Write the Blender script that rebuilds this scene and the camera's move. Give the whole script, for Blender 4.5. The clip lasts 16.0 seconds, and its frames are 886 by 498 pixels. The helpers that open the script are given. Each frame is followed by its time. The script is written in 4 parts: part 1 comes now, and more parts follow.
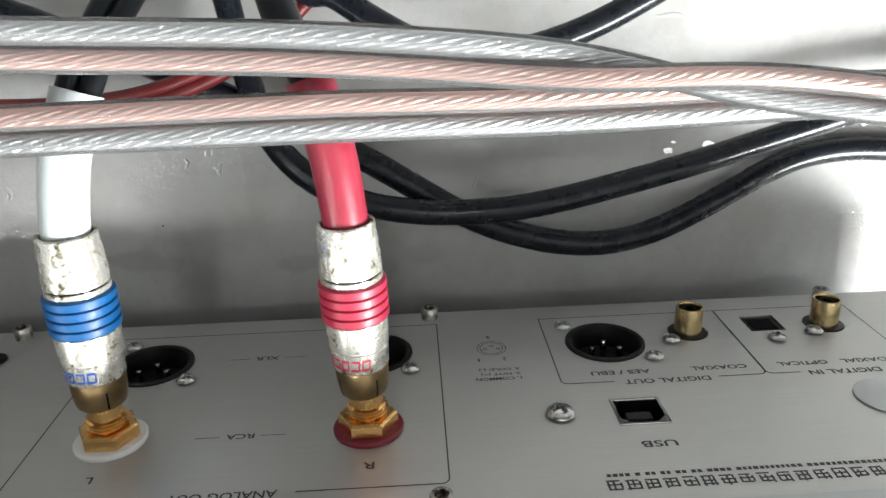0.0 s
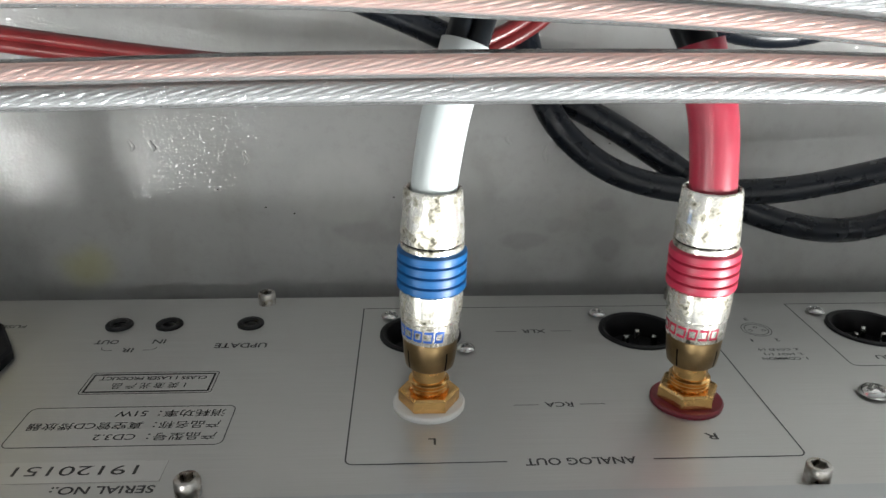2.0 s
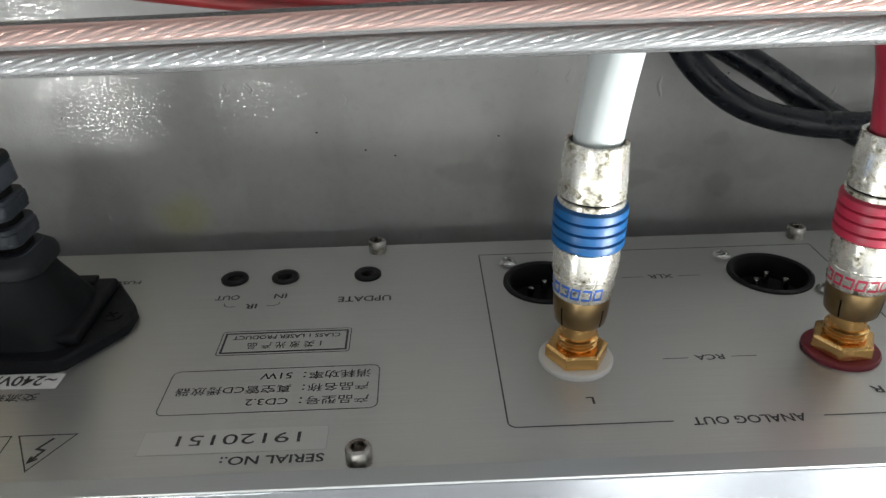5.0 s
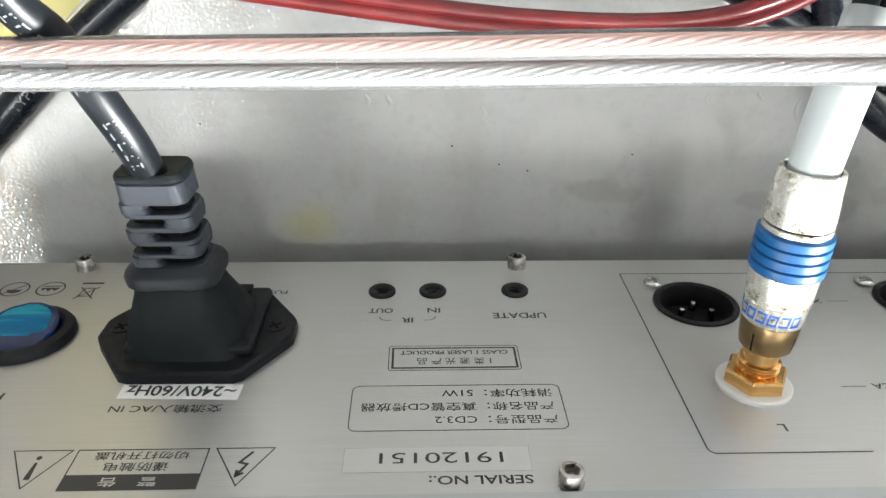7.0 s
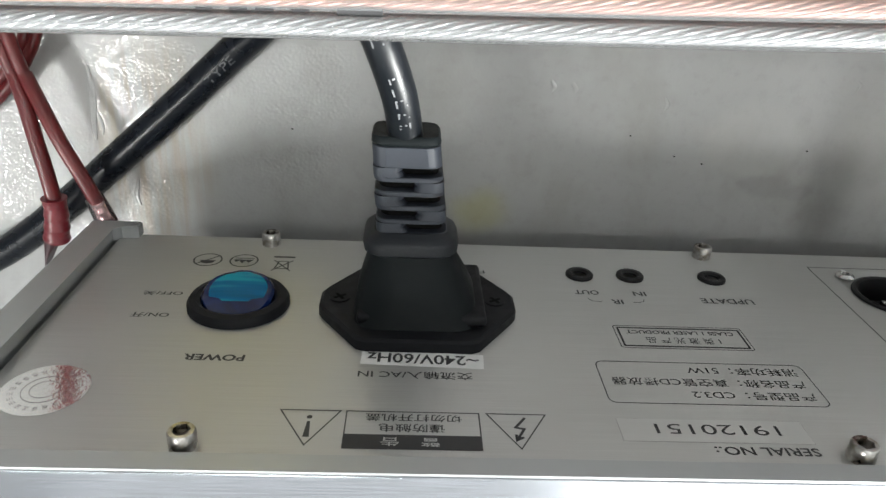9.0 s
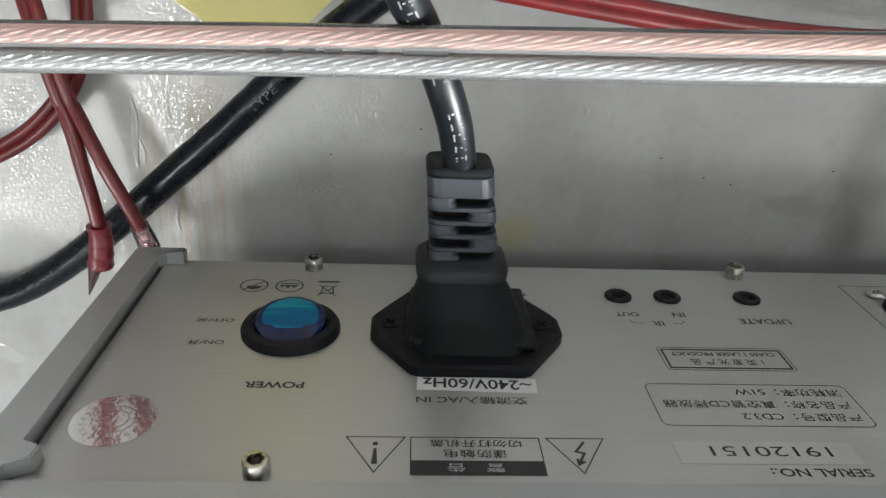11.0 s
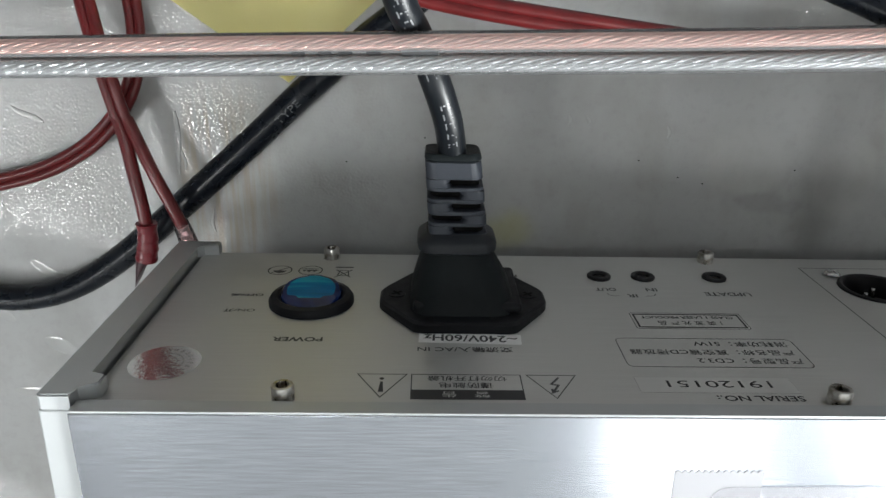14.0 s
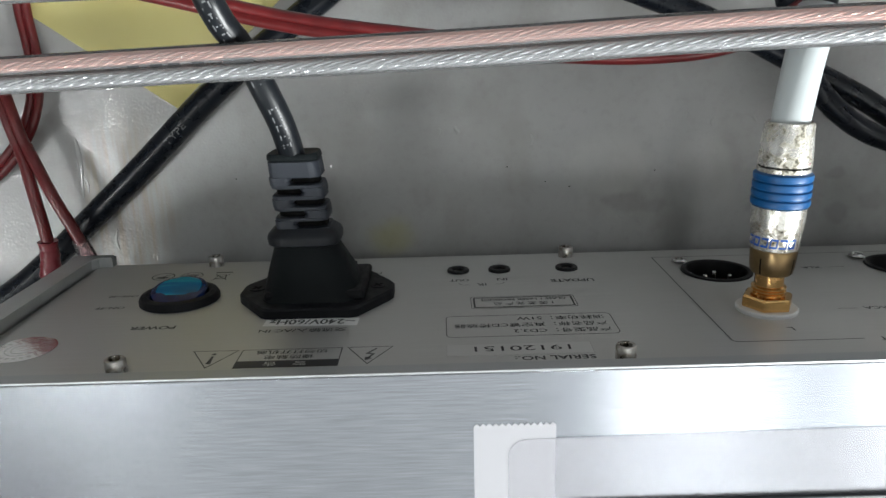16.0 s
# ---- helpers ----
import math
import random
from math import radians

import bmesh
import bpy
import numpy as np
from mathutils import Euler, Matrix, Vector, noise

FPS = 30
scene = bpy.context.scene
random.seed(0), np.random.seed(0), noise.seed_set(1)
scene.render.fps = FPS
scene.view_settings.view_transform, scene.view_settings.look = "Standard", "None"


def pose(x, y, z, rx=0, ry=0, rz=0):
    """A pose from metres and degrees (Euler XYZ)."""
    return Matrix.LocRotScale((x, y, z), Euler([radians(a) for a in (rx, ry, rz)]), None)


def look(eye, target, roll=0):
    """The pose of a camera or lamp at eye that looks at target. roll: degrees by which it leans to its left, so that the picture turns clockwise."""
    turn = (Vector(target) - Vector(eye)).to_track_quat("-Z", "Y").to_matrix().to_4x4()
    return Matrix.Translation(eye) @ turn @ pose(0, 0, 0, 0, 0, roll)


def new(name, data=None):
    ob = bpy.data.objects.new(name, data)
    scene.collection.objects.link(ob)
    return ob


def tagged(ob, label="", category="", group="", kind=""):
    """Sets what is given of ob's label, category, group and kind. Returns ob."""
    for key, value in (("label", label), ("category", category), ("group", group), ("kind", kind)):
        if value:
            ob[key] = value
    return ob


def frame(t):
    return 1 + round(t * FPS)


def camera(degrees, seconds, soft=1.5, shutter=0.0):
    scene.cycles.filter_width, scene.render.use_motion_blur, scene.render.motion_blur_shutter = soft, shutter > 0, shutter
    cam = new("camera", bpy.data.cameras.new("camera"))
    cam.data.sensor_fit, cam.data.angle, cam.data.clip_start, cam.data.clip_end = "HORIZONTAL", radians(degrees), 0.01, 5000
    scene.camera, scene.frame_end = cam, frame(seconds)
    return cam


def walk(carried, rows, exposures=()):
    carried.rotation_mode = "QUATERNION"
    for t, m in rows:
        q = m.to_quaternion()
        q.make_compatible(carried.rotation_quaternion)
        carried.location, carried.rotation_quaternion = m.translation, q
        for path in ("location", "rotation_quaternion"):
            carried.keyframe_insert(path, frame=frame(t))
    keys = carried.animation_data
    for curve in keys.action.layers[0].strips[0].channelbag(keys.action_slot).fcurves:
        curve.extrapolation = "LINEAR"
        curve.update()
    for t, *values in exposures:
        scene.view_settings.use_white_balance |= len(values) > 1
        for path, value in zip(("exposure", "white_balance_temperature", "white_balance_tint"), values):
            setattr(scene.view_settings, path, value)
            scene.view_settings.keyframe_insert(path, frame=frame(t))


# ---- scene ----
cam = camera(61.81, 16.0)
PATH = [
    (0, (0.31553, 0.11052, 0.23122), (0.31875, 0.07448, 0.13799), -187.38),
    (0.5, (0.28721, 0.11196, 0.22883), (0.29129, 0.07569, 0.13572), -187.50),
    (1, (0.27100, 0.11040, 0.22485), (0.27572, 0.07347, 0.13204), -187.83),
    (1.5, (0.24701, 0.10331, 0.22259), (0.25230, 0.06650, 0.12976), -188.43),
    (2, (0.23065, 0.10203, 0.22886), (0.23528, 0.06654, 0.13549), -187.36),
    (2.5, (0.22402, 0.10111, 0.22885), (0.22840, 0.06561, 0.13546), -186.87),
    (3, (0.21424, 0.10279, 0.22526), (0.21884, 0.06688, 0.13205), -186.64),
    (3.5, (0.20122, 0.10065, 0.22182), (0.20556, 0.06306, 0.12925), -185.86),
    (3.7, (0.20150, 0.09984, 0.21564), (0.20603, 0.05973, 0.12414), -187.49),
    (5.8, (0.19304, 0.11259, 0.21837), (0.19472, 0.06625, 0.12977), -183.72),
    (6, (0.18523, 0.11288, 0.21941), (0.18781, 0.06669, 0.13075), -184.21),
    (6.5, (0.16883, 0.11122, 0.21501), (0.17216, 0.06549, 0.12614), -184.40),
    (7, (0.15418, 0.11058, 0.21284), (0.15743, 0.06515, 0.12381), -183.91),
    (7.5, (0.13877, 0.10794, 0.21469), (0.14235, 0.06316, 0.12534), -183.70),
    (8, (0.12126, 0.10113, 0.21181), (0.12557, 0.05709, 0.12213), -184.21),
    (8.5, (0.10865, 0.10031, 0.21053), (0.11301, 0.05705, 0.12047), -184.53),
    (9, (0.09384, 0.09613, 0.21517), (0.09828, 0.05399, 0.12459), -183.68),
    (9.5, (0.08050, 0.09459, 0.21615), (0.08596, 0.05313, 0.12531), -184.63),
    (11.8, (0.07922, 0.10432, 0.21880), (0.08411, 0.06375, 0.12753), -185.41),
    (12, (0.07771, 0.10319, 0.22074), (0.08255, 0.06311, 0.12925), -185.31),
    (12.5, (0.07888, 0.10077, 0.22708), (0.08224, 0.06128, 0.13527), -183.79),
    (13, (0.06655, 0.09249, 0.23403), (0.06973, 0.05397, 0.14179), -182.51),
    (13.5, (0.07146, 0.08943, 0.24613), (0.07391, 0.05282, 0.15310), -181.85),
    (14, (0.08540, 0.09498, 0.25408), (0.08750, 0.06017, 0.16036), -182.58),
    (14.5, (0.10784, 0.09852, 0.25530), (0.10867, 0.06490, 0.16113), -181.89),
    (15, (0.12143, 0.09769, 0.25999), (0.12246, 0.06583, 0.16521), -183.03),
    (15.5, (0.12694, 0.08992, 0.26670), (0.12820, 0.05939, 0.17148), -183.74),
    (16, (0.13708, 0.08262, 0.27912), (0.13743, 0.05475, 0.18308), -182.27),
]
# the phone's own exposure drifts
STOPS = [
    (0, -0.2, 6500, 10), (0.5, -1.05, 6500, 10), (1, -0.21, 6500, 10), (1.5, -0.13, 6500, 10), (2, -0.2, 6500, 10),
    (2.5, -0.28, 6500, 10), (3.0, -0.31, 6500, 10), (3.5, -0.41, 6500, 10), (6, -0.26, 6500, 10), (6.5, 0.59, 6500, 10),
    (7, 0.87, 6500, 10), (7.5, 0.84, 6500, 10), (8, -0.05, 6500, 10), (8.5, 0.31, 6500, 10), (9, 0.21, 6500, 10),
    (9.5, -0.19, 6500, 10), (12, 0.12, 6450, 10), (12.5, 0.07, 6450, 10), (13, -0.48, 6330, 10), (13.5, -0.64, 6330, 10),
    (14, -0.51, 6330, 10), (14.5, -0.29, 6330, 10), (15, -0.22, 6330, 10), (15.5, -0.31, 6330, 10), (16, -0.65, 6330, 10),
]
walk(cam, [(t, look(eye, target, roll)) for t, eye, target, roll in PATH], STOPS)

# ---- world and lights ----
world = bpy.data.worlds.new("room_air")
world.use_nodes = True
world.node_tree.nodes["Background"].inputs[0].default_value = (0.9, 0.95, 1.0, 1)
world.node_tree.nodes["Background"].inputs[1].default_value = 0.035
scene.world = world


def ceiling_lamp(name, x, y, sx, sy, watts, z=2.385):
    data = bpy.data.lights.new(name, "AREA")
    data.shape, data.size, data.size_y, data.energy = "RECTANGLE", sx, sy, watts
    data.color = (0.965, 0.985, 0.96)
    ob = new(name, data)
    ob.matrix_world = pose(x, y, z)
    return ob


# lamps out of view: luminaires, two wide ceiling fills and two added glint lamps
ceiling_lamp("unseen_luminaire", 3.14, -1.95, 1.42, 1.2, 1300)
ceiling_lamp("unseen_luminaire", 1.05, -1.45, 0.54, 1.2, 17, 2.36)
# no known source: added to lift the far left of the surface
ceiling_lamp("unseen_luminaire", -2.6, -1.6, 1.0, 0.5, 95)
ceiling_lamp("unseen_luminaire", -1.08, -0.44, 0.60, 0.18, 17, 2.36)
# added wide fill, mirrored in the cover as a dim ceiling
ceiling_lamp("dim_ceiling_fill", 0.45, -1.40, 3.4, 2.1, 26)
# soft fill from above, added without a known source
ceiling_lamp("overhead_fill", 0.9, 0.70, 2.4, 0.9, 4.5)
# small lamps made up for glints in the lacquer
for x, y, watts in ((0.25, 0.55, 5.0), (1.80, 0.30, 3.0)):
    ceiling_lamp("glint_lamp", x, y, 0.12, 0.12, watts, 2.36)

# ---- materials ----


class Mat:
    """A Principled material with short helpers for its nodes."""

    def __init__(self, name, base=(0.5, 0.5, 0.5), rough=0.5, metal=0.0, **more):
        self.m = bpy.data.materials.new(name)
        self.m.use_nodes = True
        self.t = self.m.node_tree
        self.p = self.t.nodes["Principled BSDF"]
        self.set("Base Color", (*base, 1))
        self.set("Roughness", rough)
        self.set("Metallic", metal)
        for key, value in more.items():
            self.set(key.replace("_", " "), value)

    def set(self, key, value):
        self.p.inputs[key].default_value = value

    def node(self, kind, **values):
        n = self.t.nodes.new(kind)
        for key, value in values.items():
            n.inputs[key.replace("_", " ")].default_value = value
        return n

    def link(self, a, out, b, into):
        self.t.links.new(a.outputs[out], b.inputs[into])

    def place(self, scale=(1, 1, 1)):
        c = self.t.nodes.new("ShaderNodeTexCoord")
        g = self.node("ShaderNodeMapping", Scale=scale)
        self.link(c, "Object", g, "Vector")
        return g

    def noise(self, scale, detail=4.0, stretch=(1, 1, 1), rough=0.55):
        n = self.node("ShaderNodeTexNoise", Scale=scale, Detail=detail, Roughness=rough)
        self.link(self.place(stretch), "Vector", n, "Vector")
        return n

    def ramp(self, source, stops, out="Fac"):
        r = self.t.nodes.new("ShaderNodeValToRGB")
        e = r.color_ramp.elements
        while len(e) < len(stops):
            e.new(0.5)
        for el, (pos, col) in zip(e, stops):
            el.position, el.color = pos, (*col, 1) if len(col) == 3 else col
        self.link(source, out, r, "Fac")
        return r

    def colour(self, source, stops, out="Fac"):
        self.link(self.ramp(source, stops, out), "Color", self.p, "Base Color")
        return self

    def rough(self, source, lo, hi, a=0.3, b=0.7):
        r = self.node("ShaderNodeMapRange", From_Min=a, From_Max=b, To_Min=lo, To_Max=hi)
        self.link(source, "Fac", r, "Value")
        self.link(r, "Result", self.p, "Roughness")
        return self

    def bump(self, *sources):
        last = None
        for source, strength, distance in sources:
            b = self.node("ShaderNodeBump", Strength=strength, Distance=distance)
            self.link(source, "Fac", b, "Height")
            if last:
                self.link(last, "Normal", b, "Normal")
            last = b
        self.link(last, "Normal", self.p, "Normal")
        return self

    def tangent(self, v):
        c = self.node("ShaderNodeCombineXYZ", X=v[0], Y=v[1], Z=v[2])
        self.link(c, "Vector", self.p, "Tangent")
        return self


def grey(v):
    return (v, v, v)


def brushed(name, tangent, stretch, base, rough, lo, hi, grain=0.7):
    m = Mat(name, base, rough, 1.0, Anisotropic=grain)
    m.tangent(tangent)
    fine = m.noise(1.0, 3, stretch)
    wide = m.noise(9.0, 3, (1, 1, 1))
    m.colour(fine, [(0.3, tuple(c * lo for c in base)), (0.7, tuple(c * hi for c in base))])
    m.rough(wide, rough * 0.9, rough * 1.12)
    m.bump((fine, 0.045, 0.0002))
    return m


PANEL = brushed("brushed_panel_aluminium", (0, 0, 1), (40, 400, 5200), (0.505, 0.505, 0.49), 0.43, 0.95, 1.05, 0.82)
COVER = brushed("brushed_cover_aluminium", (0, 1, 0), (75, 2600, 400), (0.36, 0.378, 0.412), 0.245, 0.86, 1.10)
CHEEK = Mat("satin_grey_aluminium", (0.43, 0.445, 0.45), 0.42, 0.7)
CHEEK.rough(CHEEK.noise(60), 0.40, 0.52)
CHEEK.bump((CHEEK.noise(1500, 2), 0.05, 0.0002))
INK = Mat("black_screen_print", (0.025, 0.025, 0.027), 0.5)
GREYEDGE = Mat("dark_label_edge", (0.16, 0.16, 0.16), 0.5)
STEEL = Mat("bright_screw_steel", (0.5, 0.49, 0.47), 0.26, 1.0)
STEEL.rough(STEEL.noise(300), 0.22, 0.40)
STEEL.colour(STEEL.noise(420, 4), [(0.35, (0.28, 0.25, 0.21)), (0.6, (0.56, 0.55, 0.53))])
CHROME = Mat("bright_tin_plate", (0.62, 0.62, 0.61), 0.13, 1.0)
GOLD = Mat("gold_plate", (0.86, 0.52, 0.20), 0.2, 1.0)
GOLD.rough(GOLD.noise(500), 0.14, 0.3)
PALEGOLD = Mat("pale_gold_plate", (0.58, 0.45, 0.24), 0.24, 1.0)
BRONZE = Mat("aged_bronze_collar", (0.30, 0.20, 0.095), 0.36, 1.0)
BRONZE.colour(BRONZE.noise(160, 5), [(0.3, (0.20, 0.135, 0.07)), (0.7, (0.36, 0.25, 0.12))])
BLACK = Mat("black_plastic", (0.007, 0.0075, 0.0095), 0.5, Specular_IOR_Level=0.2)
BLACK.rough(BLACK.noise(300), 0.45, 0.6)
BLACK.bump((BLACK.noise(2500, 2), 0.06, 0.0003))
SOCKET = Mat("black_socket_plastic", (0.007, 0.007, 0.008), 0.45, Specular_IOR_Level=0.3)
# near-black: paints in the shade of recesses; also dark parts and specks
HOLE = Mat("dark_inside", (0.004, 0.004, 0.004), 0.8, Specular_IOR_Level=0.1)
PLUGBLACK = Mat("matt_black_moulded_vinyl", (0.006, 0.0085, 0.0095), 0.55, Specular_IOR_Level=0.16)
PLUGBLACK.rough(PLUGBLACK.noise(350), 0.48, 0.62)
PLUGBLACK.bump((PLUGBLACK.noise(2600, 2), 0.08, 0.0003))
SHOULDER = Mat("charcoal_moulded_vinyl", (0.010, 0.012, 0.0155), 0.5, Specular_IOR_Level=0.3)
SHOULDER.bump((SHOULDER.noise(1800, 3), 0.10, 0.0003))
RUBBER = Mat("grey_moulded_rubber", (0.026, 0.031, 0.041), 0.5, Specular_IOR_Level=0.35)
RUBBER.rough(RUBBER.noise(400), 0.42, 0.6)
RUBBER.bump((RUBBER.noise(1800, 3), 0.10, 0.0003))
BLACKPVC = Mat("glossy_black_cable_jacket", (0.0055, 0.007, 0.009), 0.3, Specular_IOR_Level=0.24)
BLACKPVC.rough(BLACKPVC.noise(220), 0.28, 0.4)
BLACKPVC.bump((BLACKPVC.noise(260, 3), 0.10, 0.0006))
MATTEPVC = Mat("satin_black_cable_jacket", (0.006, 0.008, 0.012), 0.3, Specular_IOR_Level=0.28)
MATTEPVC.rough(MATTEPVC.noise(160), 0.24, 0.32)
MATTEPVC.bump((MATTEPVC.noise(300, 3), 0.04, 0.0006))
REDPVC = Mat("dark_red_cable_jacket", (0.12, 0.010, 0.011), 0.3)
REDPVC.colour(REDPVC.noise(120, 3), [(0.3, (0.085, 0.007, 0.008)), (0.7, (0.135, 0.012, 0.013))])
REDSHRINK = Mat("dark_red_heat_shrink", (0.14, 0.007, 0.013), 0.3)
DARKSHRINK = Mat("dark_wine_shrink_end", (0.035, 0.006, 0.010), 0.45)
WHITESLEEVE = Mat("white_shrink_sleeve", (0.40, 0.435, 0.44), 0.36, Subsurface_Weight=0.15, Subsurface_Radius=(0.002, 0.002, 0.002))
WHITESLEEVE.bump((WHITESLEEVE.noise(260, 3), 0.12, 0.0006))
REDSLEEVE = Mat("red_shrink_sleeve", (0.52, 0.022, 0.055), 0.33)
REDSLEEVE.colour(REDSLEEVE.noise(150, 3), [(0.3, (0.215, 0.012, 0.028)), (0.7, (0.27, 0.018, 0.038))])
REDSLEEVE.bump((REDSLEEVE.noise(260, 3), 0.12, 0.0006))
BLUEGRIP = Mat("blue_rubber_grip", (0.003, 0.068, 0.205), 0.45, Specular_IOR_Level=0.35)
BLUEGRIP.rough(BLUEGRIP.noise(600), 0.36, 0.5)
REDGRIP = Mat("red_rubber_grip", (0.34, 0.016, 0.045), 0.42)
REDGRIP.rough(REDGRIP.noise(600), 0.36, 0.5)
WHITEWASHER = Mat("white_nylon_washer", (0.66, 0.66, 0.65), 0.45)
REDWASHER = Mat("dark_red_nylon_washer", (0.16, 0.008, 0.02), 0.4)
PAPER = Mat("white_label_paper", (0.72, 0.72, 0.71), 0.55)
PAPER.colour(PAPER.noise(300), [(0.3, (0.66, 0.66, 0.65)), (0.7, (0.76, 0.76, 0.75))])
TAPEWHITE = Mat("translucent_white_tape", (0.30, 0.30, 0.315), 0.45, Specular_IOR_Level=0.2)
TAPEWHITE.bump((TAPEWHITE.noise(300, 3), 0.08, 0.0004))
FILMLABEL = brushed("silvery_serial_label", (0, 0, 1), (40, 400, 5200), (0.545, 0.545, 0.53), 0.41, 0.98, 1.02, 0.82)
YELLOW = Mat("pale_yellow_note_paper", (0.86, 0.80, 0.36), 0.6)
YELLOW.colour(YELLOW.noise(25, 4), [(0.3, (0.88, 0.80, 0.33)), (0.7, (0.92, 0.85, 0.40))])
COPPER = Mat("bare_copper_strands", (0.70, 0.42, 0.355), 0.28, 0.8)
COPPER.bump((COPPER.noise(2600, 2), 0.25, 0.0003))
TINNED = Mat("tinned_copper_strands", (0.57, 0.58, 0.59), 0.26, 0.8)
TINNED.bump((TINNED.noise(2600, 2), 0.25, 0.0003))
BLUEPRINT = Mat("blue_printed_mark", (0.02, 0.12, 0.55), 0.4)
REDPRINT = Mat("red_printed_mark", (0.55, 0.02, 0.07), 0.4)
CABLEPRINT = Mat("pale_grey_cable_print", (0.12, 0.125, 0.13), 0.5)
FLECK = Mat("crumpled_silver_foil", (0.9, 0.9, 0.9), 0.2, 1.0)
DARKGREY = Mat("dark_grey_plastic", (0.022, 0.024, 0.029), 0.5)

# worn satin silver with dark flecks where the plating is gone
WORN = Mat("worn_silver_plate", (0.8, 0.79, 0.75), 0.25, 0.75)
_f = WORN.noise(330, 8, rough=0.72)
_r = WORN.ramp(_f, [(0.36, (0.07, 0.066, 0.05)), (0.42, (0.40, 0.38, 0.31)), (0.50, (0.78, 0.76, 0.70)), (0.62, (0.82, 0.81, 0.78))])
WORN.link(_r, "Color", WORN.p, "Base Color")
WORN.rough(_f, 0.55, 0.2, 0.38, 0.5)

# round seal: glossy silvery foil that mirrors what stands near it
SEAL = Mat("glossy_foil_seal", (0.97, 0.95, 0.94), 0.06, 0.9)
SEAL.rough(SEAL.noise(200), 0.03, 0.08)
SEAL.bump((SEAL.noise(700, 3), 0.12, 0.0004))
SEALINK = Mat("grey_foil_print", (0.55, 0.53, 0.53), 0.15, 0.85)

# translucent blue rocker
ROCKER = Mat("translucent_blue_rocker", (0.0, 0.10, 0.28), 0.24, Specular_IOR_Level=0.14)
# pale teal bands along z paint a lamp's reflection into the colour
ROCKER.colour(ROCKER.noise(1.0, 2, (15, 15, 210)), [(0.38, (0.0, 0.095, 0.20)), (0.49, (0.0, 0.12, 0.27)), (0.57, (0.01, 0.27, 0.37))])

ROCKERSIDE = Mat("dark_blue_rocker_flank", (0.002, 0.012, 0.075), 0.2, Specular_IOR_Level=0.4)
ROCKERSIDE.colour(ROCKERSIDE.noise(220, 3), [(0.35, (0.001, 0.008, 0.05)), (0.65, (0.003, 0.018, 0.10))])

# pale grey lacquered surface: orange peel in patches, old stains and runs in the lacquer
FLOOR = Mat("pale_grey_lacquered_surface", (0.5, 0.5, 0.49), 0.35, Specular_IOR_Level=0.2, Coat_Weight=1.0, Coat_Roughness=0.022, Coat_IOR=1.65)


def patch(mat, x, y, rx, ry, edge=0.45, ragged=0.006):
    """A soft mask, 1 inside a ragged ellipse of the surface (millimetres) and 0 outside."""
    c = mat.t.nodes.new("ShaderNodeTexCoord")
    n = mat.node("ShaderNodeTexNoise", Scale=70.0, Detail=3.0)
    mat.link(c, "Object", n, "Vector")
    shift = mat.t.nodes.new("ShaderNodeVectorMath")
    shift.operation = "MULTIPLY_ADD"
    shift.inputs[1].default_value = (ragged * 2, ragged * 2, 0)
    mat.link(n, "Color", shift, 0)
    mat.link(c, "Object", shift, 2)
    g = mat.node("ShaderNodeMapping", Location=(-(x * 0.001 + ragged) / (rx * 0.001), -(y * 0.001 + ragged) / (ry * 0.001), 0), Scale=(1000.0 / rx, 1000.0 / ry, 0.0))
    mat.link(shift, "Vector", g, "Vector")
    d = mat.t.nodes.new("ShaderNodeVectorMath")
    d.operation = "LENGTH"
    mat.link(g, "Vector", d, 0)
    r = mat.node("ShaderNodeMapRange", From_Min=1.0 - edge, From_Max=1.0 + edge, To_Min=1.0, To_Max=0.0)
    r.interpolation_type = "SMOOTHSTEP"
    mat.link(d, "Value", r, "Value")
    return r


def arith(mat, op, a, b):
    """One Math node; a and b are sockets or numbers."""
    n = mat.t.nodes.new("ShaderNodeMath")
    n.operation = op
    for k, v in enumerate((a, b)):
        if isinstance(v, (int, float)):
            n.inputs[k].default_value = v
        else:
            mat.t.links.new(v, n.inputs[k])
    return n.outputs[0]


def tinted(mat, base, mask, colour, amount):
    """Lays a colour over the base socket where the mask is."""
    x = mat.t.nodes.new("ShaderNodeMix")
    x.data_type = "RGBA"
    mat.t.links.new(arith(mat, "MULTIPLY", mask, amount), x.inputs[0])
    mat.t.links.new(base, x.inputs[6])
    x.inputs[7].default_value = (*colour, 1)
    return x.outputs[2]


_fine = FLOOR.noise(950, 0.3)
_mid = FLOOR.noise(90, 4)
_wide = FLOOR.noise(7, 5)
_streak = FLOOR.noise(1.0, 4, (45, 30, 1))
_col = FLOOR.ramp(_wide, [(0.25, (0.36, 0.36, 0.352)), (0.75, (0.43, 0.43, 0.425))]).outputs["Color"]
_dirty = FLOOR.ramp(_streak, [(0.36, (1, 1, 1)), (0.52, (0, 0, 0))])
_col = tinted(FLOOR, _col, _dirty.outputs["Color"], (0.32, 0.315, 0.295), 0.5)
_grime = FLOOR.ramp(FLOOR.noise(260, 5, rough=0.7), [(0.50, (0, 0, 0)), (0.72, (1, 1, 1))])
_col = tinted(FLOOR, _col, _grime.outputs["Color"], (0.27, 0.265, 0.25), 0.25)
